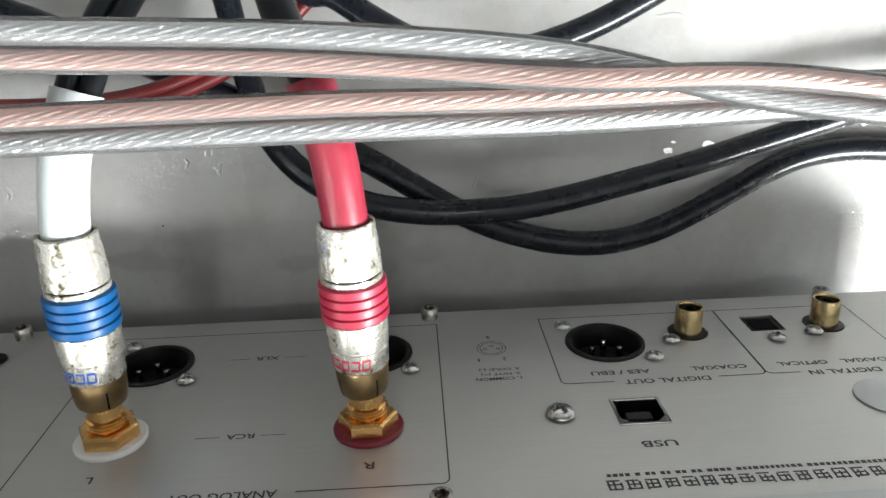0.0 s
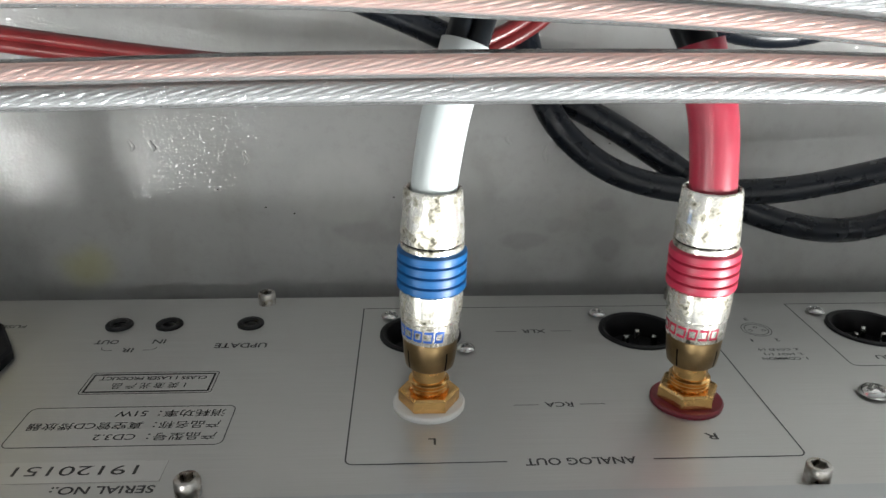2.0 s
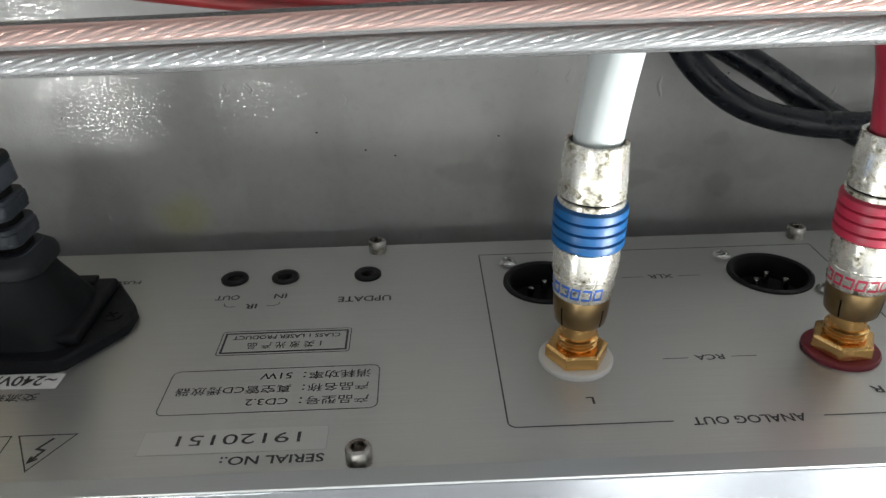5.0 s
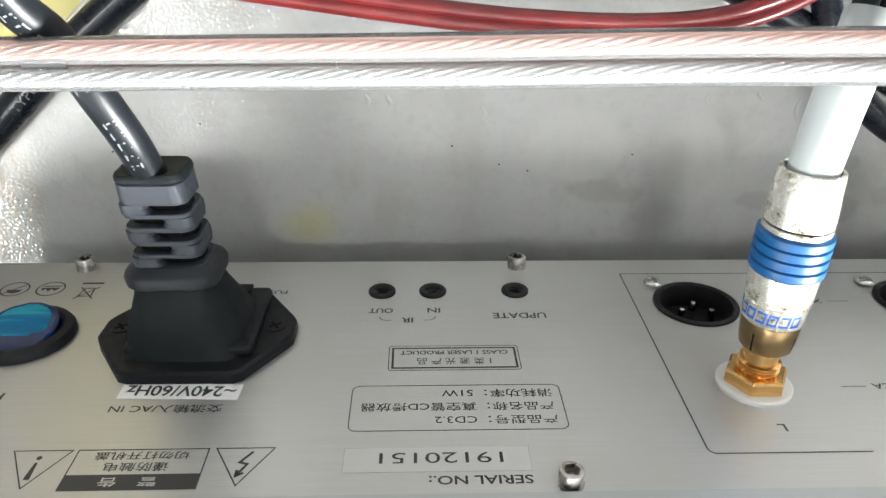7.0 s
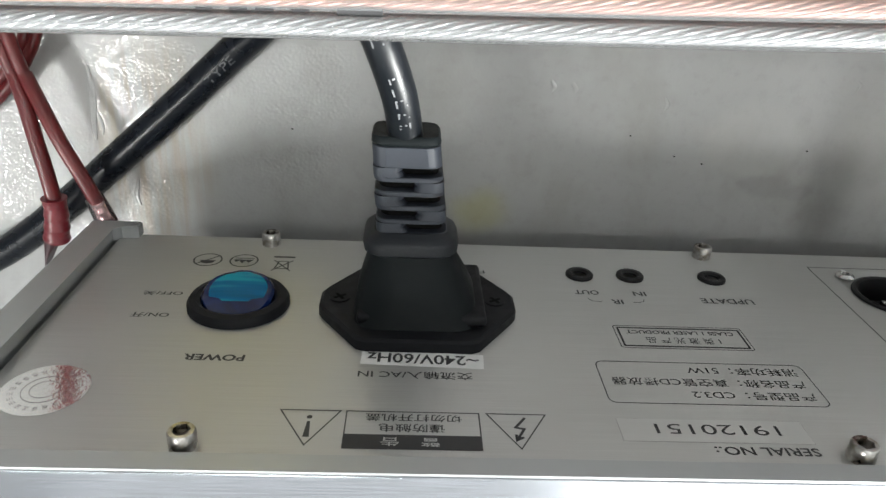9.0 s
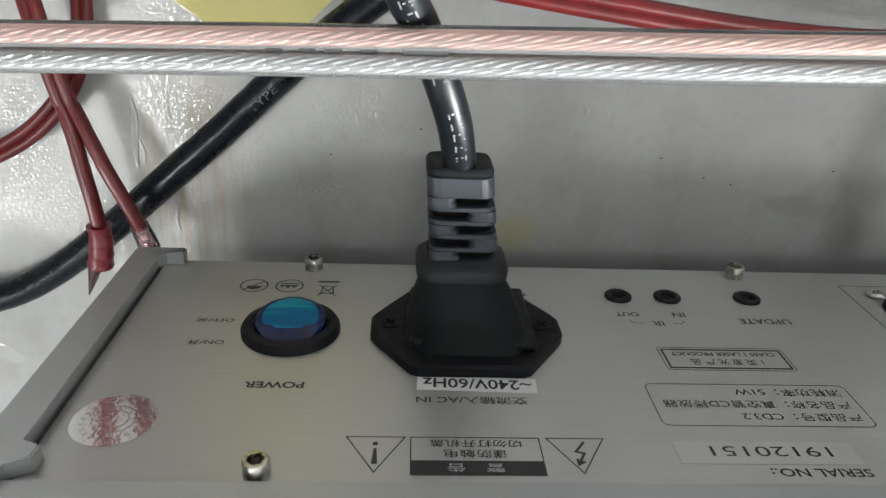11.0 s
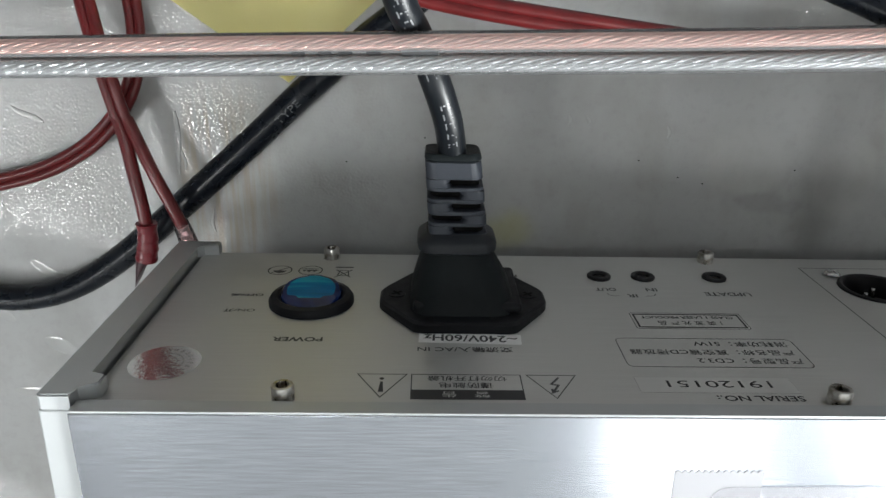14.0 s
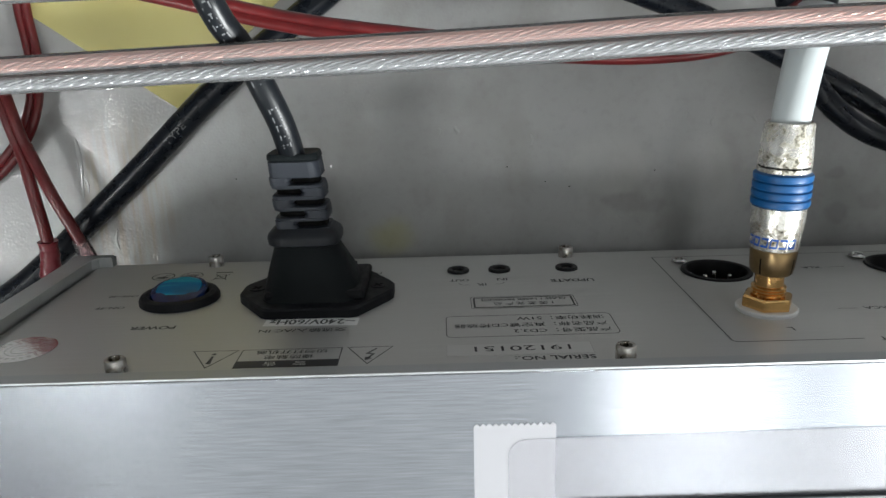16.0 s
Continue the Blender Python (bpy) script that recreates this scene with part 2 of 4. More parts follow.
# dried spots behind the player
for _x, _y, _rx, _ry, _k in ((214, 14.5, 9, 4, 0.42), (226, 12.5, 5, 3, 0.3), (272, 10.5, 9, 3.2, 0.42), (299, 23.5, 4, 3, 0.45), (303, 6.5, 5, 4, 0.42), (286, 16, 6, 3, 0.28), (318, 12, 7, 4, 0.3), (256, 31, 6, 9, 0.2), (448, -8, 16, 4, 0.35), (330, 30, 4, 4, 0.3)):
    _col = tinted(FLOOR, _col, patch(FLOOR, _x, _y, _rx, _ry, 0.35, 0.004).outputs["Result"], (0.22, 0.22, 0.21), _k * 0.75)
for _x, _y, _rx, _ry, _k in ((206, 30, 16, 13, 0.35), (246, 24, 13, 17, 0.35)):
    _col = tinted(FLOOR, _col, patch(FLOOR, _x, _y, _rx, _ry, 0.2, 0.004).outputs["Result"], (0.48, 0.48, 0.465), _k)
# a soft yellow patch by the plug and brownish runs beside the player's corner
_col = tinted(FLOOR, _col, patch(FLOOR, 117, 2, 9, 7, 0.7).outputs["Result"], (0.40, 0.375, 0.05), 0.34)
_runs = FLOOR.ramp(FLOOR.noise(1.0, 3, (320, 18, 1)), [(0.42, (0, 0, 0)), (0.60, (1, 1, 1))])
_near = patch(FLOOR, 8, 18, 17, 34, 0.5)
_col = tinted(FLOOR, _col, arith(FLOOR, "MULTIPLY", _runs.outputs["Color"], _near.outputs["Result"]), (0.34, 0.29, 0.21), 0.75)
FLOOR.t.links.new(_col, FLOOR.p.inputs["Base Color"])
FLOOR.rough(_wide, 0.40, 0.52)
# the orange peel is coarse in some patches and nearly flat in others
_peel = FLOOR.node("ShaderNodeMapRange", From_Min=0.40, From_Max=0.60, To_Min=0.30, To_Max=0.80)
FLOOR.link(FLOOR.noise(16, 3), "Fac", _peel, "Value")
_rich = arith(FLOOR, "MAXIMUM", patch(FLOOR, 44, 40, 34, 42, 0.45).outputs["Result"], arith(FLOOR, "MULTIPLY", patch(FLOOR, -48, 55, 46, 60, 0.4).outputs["Result"], 0.6))
_rich = arith(FLOOR, "MAXIMUM", _rich, arith(FLOOR, "MULTIPLY", patch(FLOOR, 250, 128, 320, 42, 0.4).outputs["Result"], 0.8))
_flat = arith(FLOOR, "SUBTRACT", 1.0, arith(FLOOR, "MULTIPLY", patch(FLOOR, -75, -62, 70, 62, 0.3).outputs["Result"], 0.93))
_calm = arith(FLOOR, "SUBTRACT", 1.0, arith(FLOOR, "MULTIPLY", patch(FLOOR, 325, 18, 205, 58, 0.3).outputs["Result"], 0.5))
_height = arith(FLOOR, "MULTIPLY", _fine.outputs["Fac"], arith(FLOOR, "MULTIPLY", _flat, arith(FLOOR, "MAXIMUM", arith(FLOOR, "MULTIPLY", _peel.outputs["Result"], _calm), _rich)))
_b = FLOOR.node("ShaderNodeBump", Strength=1.0, Distance=0.0005)
FLOOR.t.links.new(_height, _b.inputs["Height"])
_b2 = FLOOR.node("ShaderNodeBump", Strength=0.05, Distance=0.002)
FLOOR.link(_mid, "Fac", _b2, "Height")
FLOOR.link(_b, "Normal", _b2, "Normal")
FLOOR.link(_b2, "Normal", FLOOR.p, "Coat Normal")

LACQUER = Mat("hard_glossy_lacquer_run", (0.42, 0.42, 0.41), 0.06, IOR=1.8)
LACQUER.rough(LACQUER.noise(60), 0.04, 0.08)

WALL = Mat("grey_wall_paint", (0.3, 0.3, 0.3), 0.7)
WALL.colour(WALL.noise(3, 4), [(0.3, (0.18, 0.185, 0.19)), (0.7, (0.22, 0.225, 0.23))])
CEILING = Mat("grey_ceiling_paint", (0.28, 0.28, 0.28), 0.7)
CEILING.bump((CEILING.noise(40, 4), 0.05, 0.002))
WALL.bump((WALL.noise(60, 4), 0.05, 0.002))


def clear(name, tint, gloss_rough, cloud=0.1):
    """Clear vinyl: it lets light through and shines at its skin."""
    m = bpy.data.materials.new(name)
    m.use_nodes = True
    t = m.node_tree
    t.nodes.remove(t.nodes["Principled BSDF"])
    out = t.nodes["Material Output"]
    through_it, shine, mix, fres = (t.nodes.new("ShaderNodeBsdf" + k) if k in ("Transparent", "Glossy") else t.nodes.new(k)
                                    for k in ("Transparent", "Glossy", "ShaderNodeMixShader", "ShaderNodeFresnel"))
    through_it.inputs["Color"].default_value = (*tint, 1)
    shine.inputs["Roughness"].default_value = gloss_rough
    fres.inputs["IOR"].default_value = 1.36
    t.links.new(fres.outputs[0], mix.inputs[0])
    t.links.new(through_it.outputs[0], mix.inputs[1])
    t.links.new(shine.outputs[0], mix.inputs[2])
    haze, milk = t.nodes.new("ShaderNodeMixShader"), t.nodes.new("ShaderNodeBsdfDiffuse")
    milk.inputs["Color"].default_value = (0.85, 0.87, 0.88, 1)
    haze.inputs[0].default_value = cloud
    t.links.new(through_it.outputs[0], haze.inputs[1])
    t.links.new(milk.outputs[0], haze.inputs[2])
    t.links.new(haze.outputs[0], mix.inputs[1])
    t.links.new(mix.outputs[0], out.inputs["Surface"])
    return m


VINYL = clear("clear_vinyl_insulation", (0.97, 0.975, 0.98), 0.06, 0.10)
CRIMPTUBE = clear("pale_clear_tube", (0.95, 0.74, 0.74), 0.1, 0.05)

# ---- mesh helpers (all sizes below in millimetres) ----
MM = 0.001


def part(name, bm, material, parent=None, label="", smooth=True):
    """Links a bmesh, drawn in millimetres, as one mesh object under a thing or a part."""
    bmesh.ops.scale(bm, vec=(MM, MM, MM), verts=bm.verts)
    bmesh.ops.recalc_face_normals(bm, faces=bm.faces)
    # large flat faces beside narrow bevels keep their own normal
    rounded = []
    for f in bm.faces:
        others = [g.calc_area() for e in f.edges for g in e.link_faces if g is not f]
        rounded.append(not (others and f.calc_area() > 6 * max(others)))
    me = bpy.data.meshes.new(name)
    bm.to_mesh(me)
    bm.free()
    me.materials.append(material.m if isinstance(material, Mat) else material)
    if smooth:
        me.set_sharp_from_angle(angle=radians(38))
        me.polygons.foreach_set("use_smooth", rounded)
    ob = new(name, me)
    if parent:
        ob.parent = parent
    return tagged(ob, label)


def thing(name, label, category, group="", kind=""):
    return tagged(new(name), label, category, group, kind)


def box(bm, x0, x1, y0, y1, z0, z1, bevel=0.0, seg=2):
    vs = bmesh.ops.create_cube(bm, size=1)["verts"]
    for v in vs:
        v.co = ((x0 + x1) / 2 + v.co.x * (x1 - x0), (y0 + y1) / 2 + v.co.y * (y1 - y0), (z0 + z1) / 2 + v.co.z * (z1 - z0))
    if bevel:
        es = list({e for v in vs for e in v.link_edges})
        bmesh.ops.bevel(bm, geom=es, offset=bevel, segments=seg, affect="EDGES", profile=0.5)
    return bm


def boxed(*a, **k):
    return box(bmesh.new(), *a, **k)


def loft(bm, rings, cap=True):
    """Skins closed rings of points, one after another."""
    made = [[bm.verts.new(p) for p in ring] for ring in rings]
    n = len(made[0])
    for a, b in zip(made, made[1:]):
        for i in range(n):
            bm.faces.new((a[i], a[(i + 1) % n], b[(i + 1) % n], b[i]))
    if cap:
        bm.faces.new(made[0][::-1])
        bm.faces.new(made[-1])
    return bm


def lathe(profile, m=None, seg=32, cap=True, shape=None):
    """Turns (radius, height) rows about the y axis; shape(angle) may scale the radius. m places it."""
    m = m or Matrix()
    rings = []
    for r, y in profile:
        ring = []
        for i in range(seg):
            a = 2 * math.pi * i / seg
            k = shape(a) if shape else 1.0
            ring.append(m @ Vector((r * k * math.cos(a), y, r * k * math.sin(a))))
        rings.append(ring)
    return loft(bmesh.new(), rings, cap)


def at(x, z, y=0.0):
    return Matrix.Translation((x, y, z))


def spline(points, step=3.0):
    """A smooth line through the points."""
    p = [Vector(q) for q in points]
    p = [2 * p[0] - p[1], *p, 2 * p[-1] - p[-2]]
    out = []
    for a, b, c, d in zip(p, p[1:], p[2:], p[3:]):
        n = max(2, int((c - b).length / step))
        for i in range(n):
            t = i / n
            out.append(0.5 * (2 * b + (c - a) * t + (2 * a - 5 * b + 4 * c - d) * t * t + (3 * b - a - 3 * c + d) * t**3))
    out.append(p[-2])
    return out


def frames(line, up=(0, 0, 1)):
    """Point, side and up for each point of a line."""
    out = []
    for i, p in enumerate(line):
        t = (line[min(i + 1, len(line) - 1)] - line[max(i - 1, 0)]).normalized()
        side = t.cross(Vector(up))
        side = side.normalized() if side.length > 1e-6 else Vector((1, 0, 0))
        out.append((p, side, side.cross(t).normalized()))
    return out


def tube(line, radius, seg=16, bm=None, side=0.0, lift=0.0, up=(0, 0, 1)):
    """A round cable along a line; side and lift shift it across."""
    bm = bm or bmesh.new()
    rings = []
    rows = frames(line, up)
    for i, (p, s, u) in enumerate(rows):
        r = radius(i / (len(rows) - 1)) if callable(radius) else radius
        c = p + s * side + u * lift
        rings.append([c + r * (math.cos(a) * s + math.sin(a) * u) for a in (2 * math.pi * k / seg for k in range(seg))])
    return loft(bm, rings)


def disc_fill(bm, outer, holes, y):
    """A flat face in the plane y, with holes; loops are lists of (x, z)."""
    loops = []
    for loop in (outer, *holes):
        vs = [bm.verts.new((x, y, z)) for x, z in loop]
        loops.append([bm.edges.new((vs[i], vs[(i + 1) % len(vs)])) for i in range(len(vs))])
    bmesh.ops.triangle_fill(bm, edges=[e for l in loops for e in l], use_beauty=True, use_dissolve=False)
    return loops


def circle(x, z, r, seg=40):
    return [(x + r * math.cos(2 * math.pi * i / seg), z + r * math.sin(2 * math.pi * i / seg)) for i in range(seg)]


def rect(x0, x1, z0, z1):
    return [(x0, z0), (x1, z0), (x1, z1), (x0, z1)]


def round_rect(x0, x1, z0, z1, r, seg=6):
    out = []
    for cx, cz, a0 in ((x1 - r, z1 - r, 0), (x0 + r, z1 - r, 90), (x0 + r, z0 + r, 180), (x1 - r, z0 + r, 270)):
        for i in range(seg + 1):
            a = radians(a0 + 90 * i / seg)
            out.append((cx + r * math.cos(a), cz + r * math.sin(a)))
    return out


PRINT = 0.06


def stroke(bm, pts, w=0.28, closed=False, y=PRINT):
    """A printed line of width w on the rear panel, through (x, z) points."""
    n = len(pts)
    left, right = [], []
    for i, p in enumerate(pts):
        a = pts[i - 1] if i or closed else p
        b = pts[(i + 1) % n] if i < n - 1 or closed else p
        d0, d1 = Vector((p[0] - a[0], p[1] - a[1])), Vector((b[0] - p[0], b[1] - p[1]))
        d0 = d0.normalized() if d0.length else d1.normalized()
        d1 = d1.normalized() if d1.length else d0
        nn = Vector((-(d0 + d1).y, (d0 + d1).x))
        nn = nn.normalized() if nn.length > 1e-6 else Vector((-d0.y, d0.x))
        k = w / 2 / max(0.5, nn.dot(Vector((-d0.y, d0.x))))
        left.append(bm.verts.new((p[0] + nn.x * k, y, p[1] + nn.y * k)))
        right.append(bm.verts.new((p[0] - nn.x * k, y, p[1] - nn.y * k)))
    for i in range(n if closed else n - 1):
        j = (i + 1) % n
        bm.faces.new((left[i], left[j], right[j], right[i]))
    return bm


def fill(bm, pts, y=PRINT):
    bm.faces.new([bm.verts.new((x, y, z)) for x, z in pts])
    return bm


def letters(body, x0, x1, z0, z1, name="lettering", material=None, parent=None, y=PRINT, m=None, bold=0.017, turn=0.0, label=""):
    """Printed words that fill a box of the rear panel: they read from x1 towards x0, upright. With m they lie in m's x-y plane instead."""
    cu = bpy.data.curves.new("words", "FONT")
    cu.body, cu.resolution_u, cu.offset = body, 3, bold if body.isascii() else 0.003 if "产" in body else 0.4 * bold
    ob = bpy.data.objects.new("words", cu)
    scene.collection.objects.link(ob)
    dg = bpy.context.evaluated_depsgraph_get()
    me = bpy.data.meshes.new_from_object(ob.evaluated_get(dg))
    bpy.data.objects.remove(ob)
    bm = bmesh.new()
    bm.from_mesh(me)
    bpy.data.meshes.remove(me)
    xs, ys = [v.co.x for v in bm.verts], [v.co.y for v in bm.verts]
    a, b, c, d = min(xs), max(xs), min(ys), max(ys)
    cx, cz = (x0 + x1) / 2, (z0 + z1) / 2
    for v in bm.verts:
        u, w = (v.co.x - a) / (b - a), (v.co.y - c) / (d - c)
        if m is None:
            px, pz = x1 - u * (x1 - x0) - cx, z0 + w * (z1 - z0) - cz
            t = radians(turn)
            v.co = (cx + px * math.cos(t) - pz * math.sin(t), y, cz + px * math.sin(t) + pz * math.cos(t))
        else:
            v.co = m @ Vector((x0 + u * (x1 - x0), z0 + w * (z1 - z0), 0))
    return part(name, bm, material or INK, parent, label, smooth=False)


# ---- the room ----
ROOM_X, ROOM_Y, ROOM_H = (-3400, 3900), (-2600, 2300), 2400
FLOOR_Z = -20.0


def structure(name, bm, material, label, category):
    return tagged(part(name, bm, material, None, "", smooth=False), label, category, kind="structure")


structure("floor", boxed(ROOM_X[0], ROOM_X[1], ROOM_Y[0], ROOM_Y[1], FLOOR_Z - 60, FLOOR_Z), FLOOR,
          "pale grey glossy lacquered surface with stains under the player", "floor")
structure("ceiling", boxed(ROOM_X[0], ROOM_X[1], ROOM_Y[0], ROOM_Y[1], ROOM_H, ROOM_H + 100), CEILING, "plain grey painted ceiling", "ceiling")
structure("wall_north", boxed(ROOM_X[0] - 100, ROOM_X[1] + 100, ROOM_Y[1], ROOM_Y[1] + 100, FLOOR_Z - 60, ROOM_H + 100), WALL, "plain grey painted wall", "wall")
structure("wall_south", boxed(ROOM_X[0] - 100, ROOM_X[1] + 100, ROOM_Y[0] - 100, ROOM_Y[0], FLOOR_Z - 60, ROOM_H + 100), WALL, "plain grey painted wall", "wall")
structure("wall_west", boxed(ROOM_X[0] - 100, ROOM_X[0], ROOM_Y[0], ROOM_Y[1], FLOOR_Z - 60, ROOM_H + 100), WALL, "plain grey painted wall", "wall")
structure("wall_east", boxed(ROOM_X[1], ROOM_X[1] + 100, ROOM_Y[0], ROOM_Y[1], FLOOR_Z - 60, ROOM_H + 100), WALL, "plain grey painted wall", "wall")

# ---- the disc player ----
player = thing("disc_player", "silver brushed aluminium disc player seen from its rear panel", "disc player")
X0, X1 = 5.0, 496.0          # rear panel, from cheek to cheek
XLRS = ((234.0, 32.0), (300.0, 31.5), (371.2, 31.5))
JACKS = ((143.3, 24.0), (158.2, 24.0), (182.5, 24.0))
COAX = ((398.6, 27.0), (442.6, 26.0))
OPTIC = (418.3, 429.3, 18.6, 29.0)
USB = (364.2, 377.6, 63.2, 75.0)
RCA = ((235.4, 69.6, 0), (300.6, 70.0, 1))


def rear_panel():
    bm = bmesh.new()
    holes = [circle(x, z, 10.9) for x, z in XLRS] + [circle(x, z, 1.9, 20) for x, z in JACKS] + [circle(x, z, 6.2, 32) for x, z in COAX]
    holes += [rect(*OPTIC), rect(*USB)]
    loops = disc_fill(bm, rect(X0 + 0.9, X1 - 0.9, 4.7, 104.6), holes, 0.0)
    for loop in loops:
        made = bmesh.ops.extrude_edge_only(bm, edges=loop)["geom"]
        for v in made:
            if isinstance(v, bmesh.types.BMVert):
                v.co.y = -2.0
    return part("rear_panel", bm, PANEL, player, "finely brushed aluminium panel with black print", smooth=False)


panel = rear_panel()
part("chassis", boxed(X0 + 1, X1 - 1, -300, -14, 2.0, 104.6), DARKGREY, player)
part("top_cover", boxed(4.8, X1 - 0.6, -300, 0.83, 105.4, 109.9, 0.25), COVER, player, "bright horizontally brushed aluminium top plate")
part("rear_trim", boxed(4.9, X1 - 0.7, 0.86, 1.5, 104.9, 109.75, 0.15), CHEEK, player, "satin grey bar along the cover's rear edge")
part("bottom_plate", boxed(X0, X1, -300, -2.4, 1.6, 4.4, 0.3), CHEEK, player)
part("front_panel", boxed(-5, X1 + 10, -312, -300.2, -2, 111, 1.0), COVER, player)
for fx in (45, 456):
    for fy in (-40, -265):
        part("foot", lathe([(17, FLOOR_Z), (19, FLOOR_Z + 1.5), (19, -2), (17.5, 0.3)], Matrix(((1, 0, 0, fx), (0, 0, 1, fy), (0, 1, 0, 0), (0, 0, 0, 1))), 32), BLACK, player)


def side_cheek(flip):
    """A C-shaped side profile, its two lips turned in over the panel's ends."""
    outline = [(-3.4, 3.6), (11.6, 3.6), (11.6, 7.4), (6.8, 7.9), (4.8, 10.2), (4.8, 96.8), (9.0, 97.3), (9.0, 101.4), (4.6, 103.2), (4.3, 104.9), (4.3, 107.0), (-2.4, 107.0), (-3.4, 106.0)]
    bm = bmesh.new()
    fx = (lambda x: X1 + X0 - x) if flip else (lambda x: x)
    front = [bm.verts.new((fx(x), 4.0, z)) for x, z in outline]
    mid = [bm.verts.new((fx(x), 0.08, z)) for x, z in outline]
    n = len(front)
    bm.faces.new(front)
    for i in range(n):
        bm.faces.new((front[i], front[(i + 1) % n], mid[(i + 1) % n], mid[i]))
    bm.faces.new(mid[::-1])
    bmesh.ops.bevel(bm, geom=[e for e in bm.edges if all(abs(v.co.y - 4.0) < 1e-6 for v in e.verts)], offset=0.45, segments=2, affect="EDGES")
    a, b = sorted((fx(-3.4), fx(4.3)))
    box(bm, a, b, -300, 0.0, 3.6, 107.0, 0.6)
    return part("side_cheek", bm, CHEEK, player, "satin grey aluminium side profile with lipped ends")


side_cheek(False)
side_cheek(True)


def hexed(a):
    """Scale that turns a circle into a hexagon of that corner radius."""
    a = a % (math.pi / 3)
    return math.cos(math.pi / 6) / math.cos(a - math.pi / 6)


def cap_bolt():
    """A socket-head bolt that stands out of the panel, with a hexagon recess."""
    bm = bmesh.new()
    rings = []
    seg = 24
    for r, y, is_hex in ((2.75, -0.5, 0), (2.75, 3.4, 0), (2.5, 3.8, 0), (1.85, 3.8, 1), (1.78, 3.6, 1), (1.74, 1.2, 1), (0.2, 0.6, 0)):
        ring = []
        for i in range(seg):
            a = 2 * math.pi * i / seg
            k = r * (hexed(a) if is_hex else 1)
            ring.append(Vector((k * math.cos(a), y, k * math.sin(a))))
        rings.append(ring)
    loft(bm, rings)
    return part("bolt", bm, STEEL, player, "bright steel socket-head bolt")


def cross_screw(r, h):
    """A pan-head screw with a cross recess."""
    bm = bmesh.new()
    n = 18
    grid = {}
    for i in range(n + 1):
        for j in range(n + 1):
            u, v = 2 * i / n - 1, 2 * j / n - 1
            x, z = u * math.sqrt(1 - v * v / 2), v * math.sqrt(1 - u * u / 2)
            d = math.hypot(x, z)
            y = h * math.sqrt(max(0.0, 1 - (0.97 * d) ** 2.6))
            if d < 0.66 and (abs(x) < 0.17 or abs(z) < 0.17):
                y -= h * 0.75
            grid[i, j] = bm.verts.new((x * r, y, z * r))
    for i in range(n):
        for j in range(n):
            bm.faces.new((grid[i, j], grid[i + 1, j], grid[i + 1, j + 1], grid[i, j + 1]))
    return part("screw", bm, CHROME, player, "bright steel cross-head screw")


def repeat(first, spots, height=0.0, turns=(0,)):
    """Puts the first piece and its copies at (x, z) spots of the panel."""
    for i, (x, z) in enumerate(spots):
        ob = first if i == 0 else first.copy()
        if i:
            scene.collection.objects.link(ob)
        ob.matrix_basis = Matrix.Translation((x * MM, height * MM, z * MM)) @ Matrix.Rotation(radians(turns[i % len(turns)]), 4, "Y")


repeat(cap_bolt(), [(x, z) for x in (51.6, 184.8, 318.0, 451.0) for z in (8.6, 101.4)], turns=(0, 17, 40, 8))
repeat(cross_screw(2.75, 1.7), [(224.6, 20.4), (246.7, 42.0), (289.9, 20.3), (311.4, 42.0), (360.4, 20.2), (383.4, 42.0), (391.6, 32.4), (423.8, 34.4), (436.8, 31.4)],
       0.25, (20, 55, 5, 70, 33, 12))
big = cross_screw(3.9, 2.6)
repeat(big, [(350.2, 68.8)], 0.1, (25,))


def xlr_socket(x, z):
    body = part("xlr_socket", lathe([(12.1, 0.02), (12.0, 0.7), (11.2, 0.95), (10.4, 0.6), (9.9, -2.0), (9.7, -6.5)], at(x, z), 48, cap=False), SOCKET, player, "black three-pin socket")
    part("socket_floor", lathe([(9.8, -6.3), (9.8, -6.6)], at(x, z), 32), SOCKET, body)
    for dx, dz in ((0.3, -2.6), (-4.2, 1.2), (4.3, 1.6)):
        part("pin", lathe([(0.95, -6.4), (0.95, -1.4), (0.7, -0.8), (0.2, -0.65)], at(x + dx, z + dz), 14), CHROME, body, "bright contact pin")
    key = bmesh.new()
    box(key, x - 1.4, x + 1.4, -6.2, -0.6, z + 8.2, z + 9.9, 0.3)
    part("key_rib", key, SOCKET, body)


for x, z in XLRS:
    xlr_socket(x, z)

for x, z in JACKS:
    jack = part("jack_socket", lathe([(4.0, 0.02), (4.0, 0.7), (3.6, 1.05), (2.6, 1.05), (1.95, 0.5), (1.85, -6)], at(x, z), 32, cap=False), SOCKET, player, "small round black jack socket")
    part("jack_floor", lathe([(1.9, -5.8), (1.9, -6.2)], at(x, z), 16), HOLE, jack)

for x, z in COAX:
    sock = part("coaxial_socket", lathe([(4.15, -2), (4.15, 8.4), (3.9, 8.8), (3.5, 8.7), (3.3, 8.2), (3.2, 1.0)], at(x, z), 36, cap=False), PALEGOLD, player, "pale gold coaxial socket")
    part("collar", lathe([(5.9, -1.6), (5.9, 0.3), (4.2, 0.5)], at(x, z), 32, cap=False), SOCKET, sock, "black plastic collar")
    part("insulator", lathe([(3.25, 1.0), (3.25, 7.9), (1.4, 8.0), (1.3, 2.0)], at(x, z), 24), HOLE, sock)

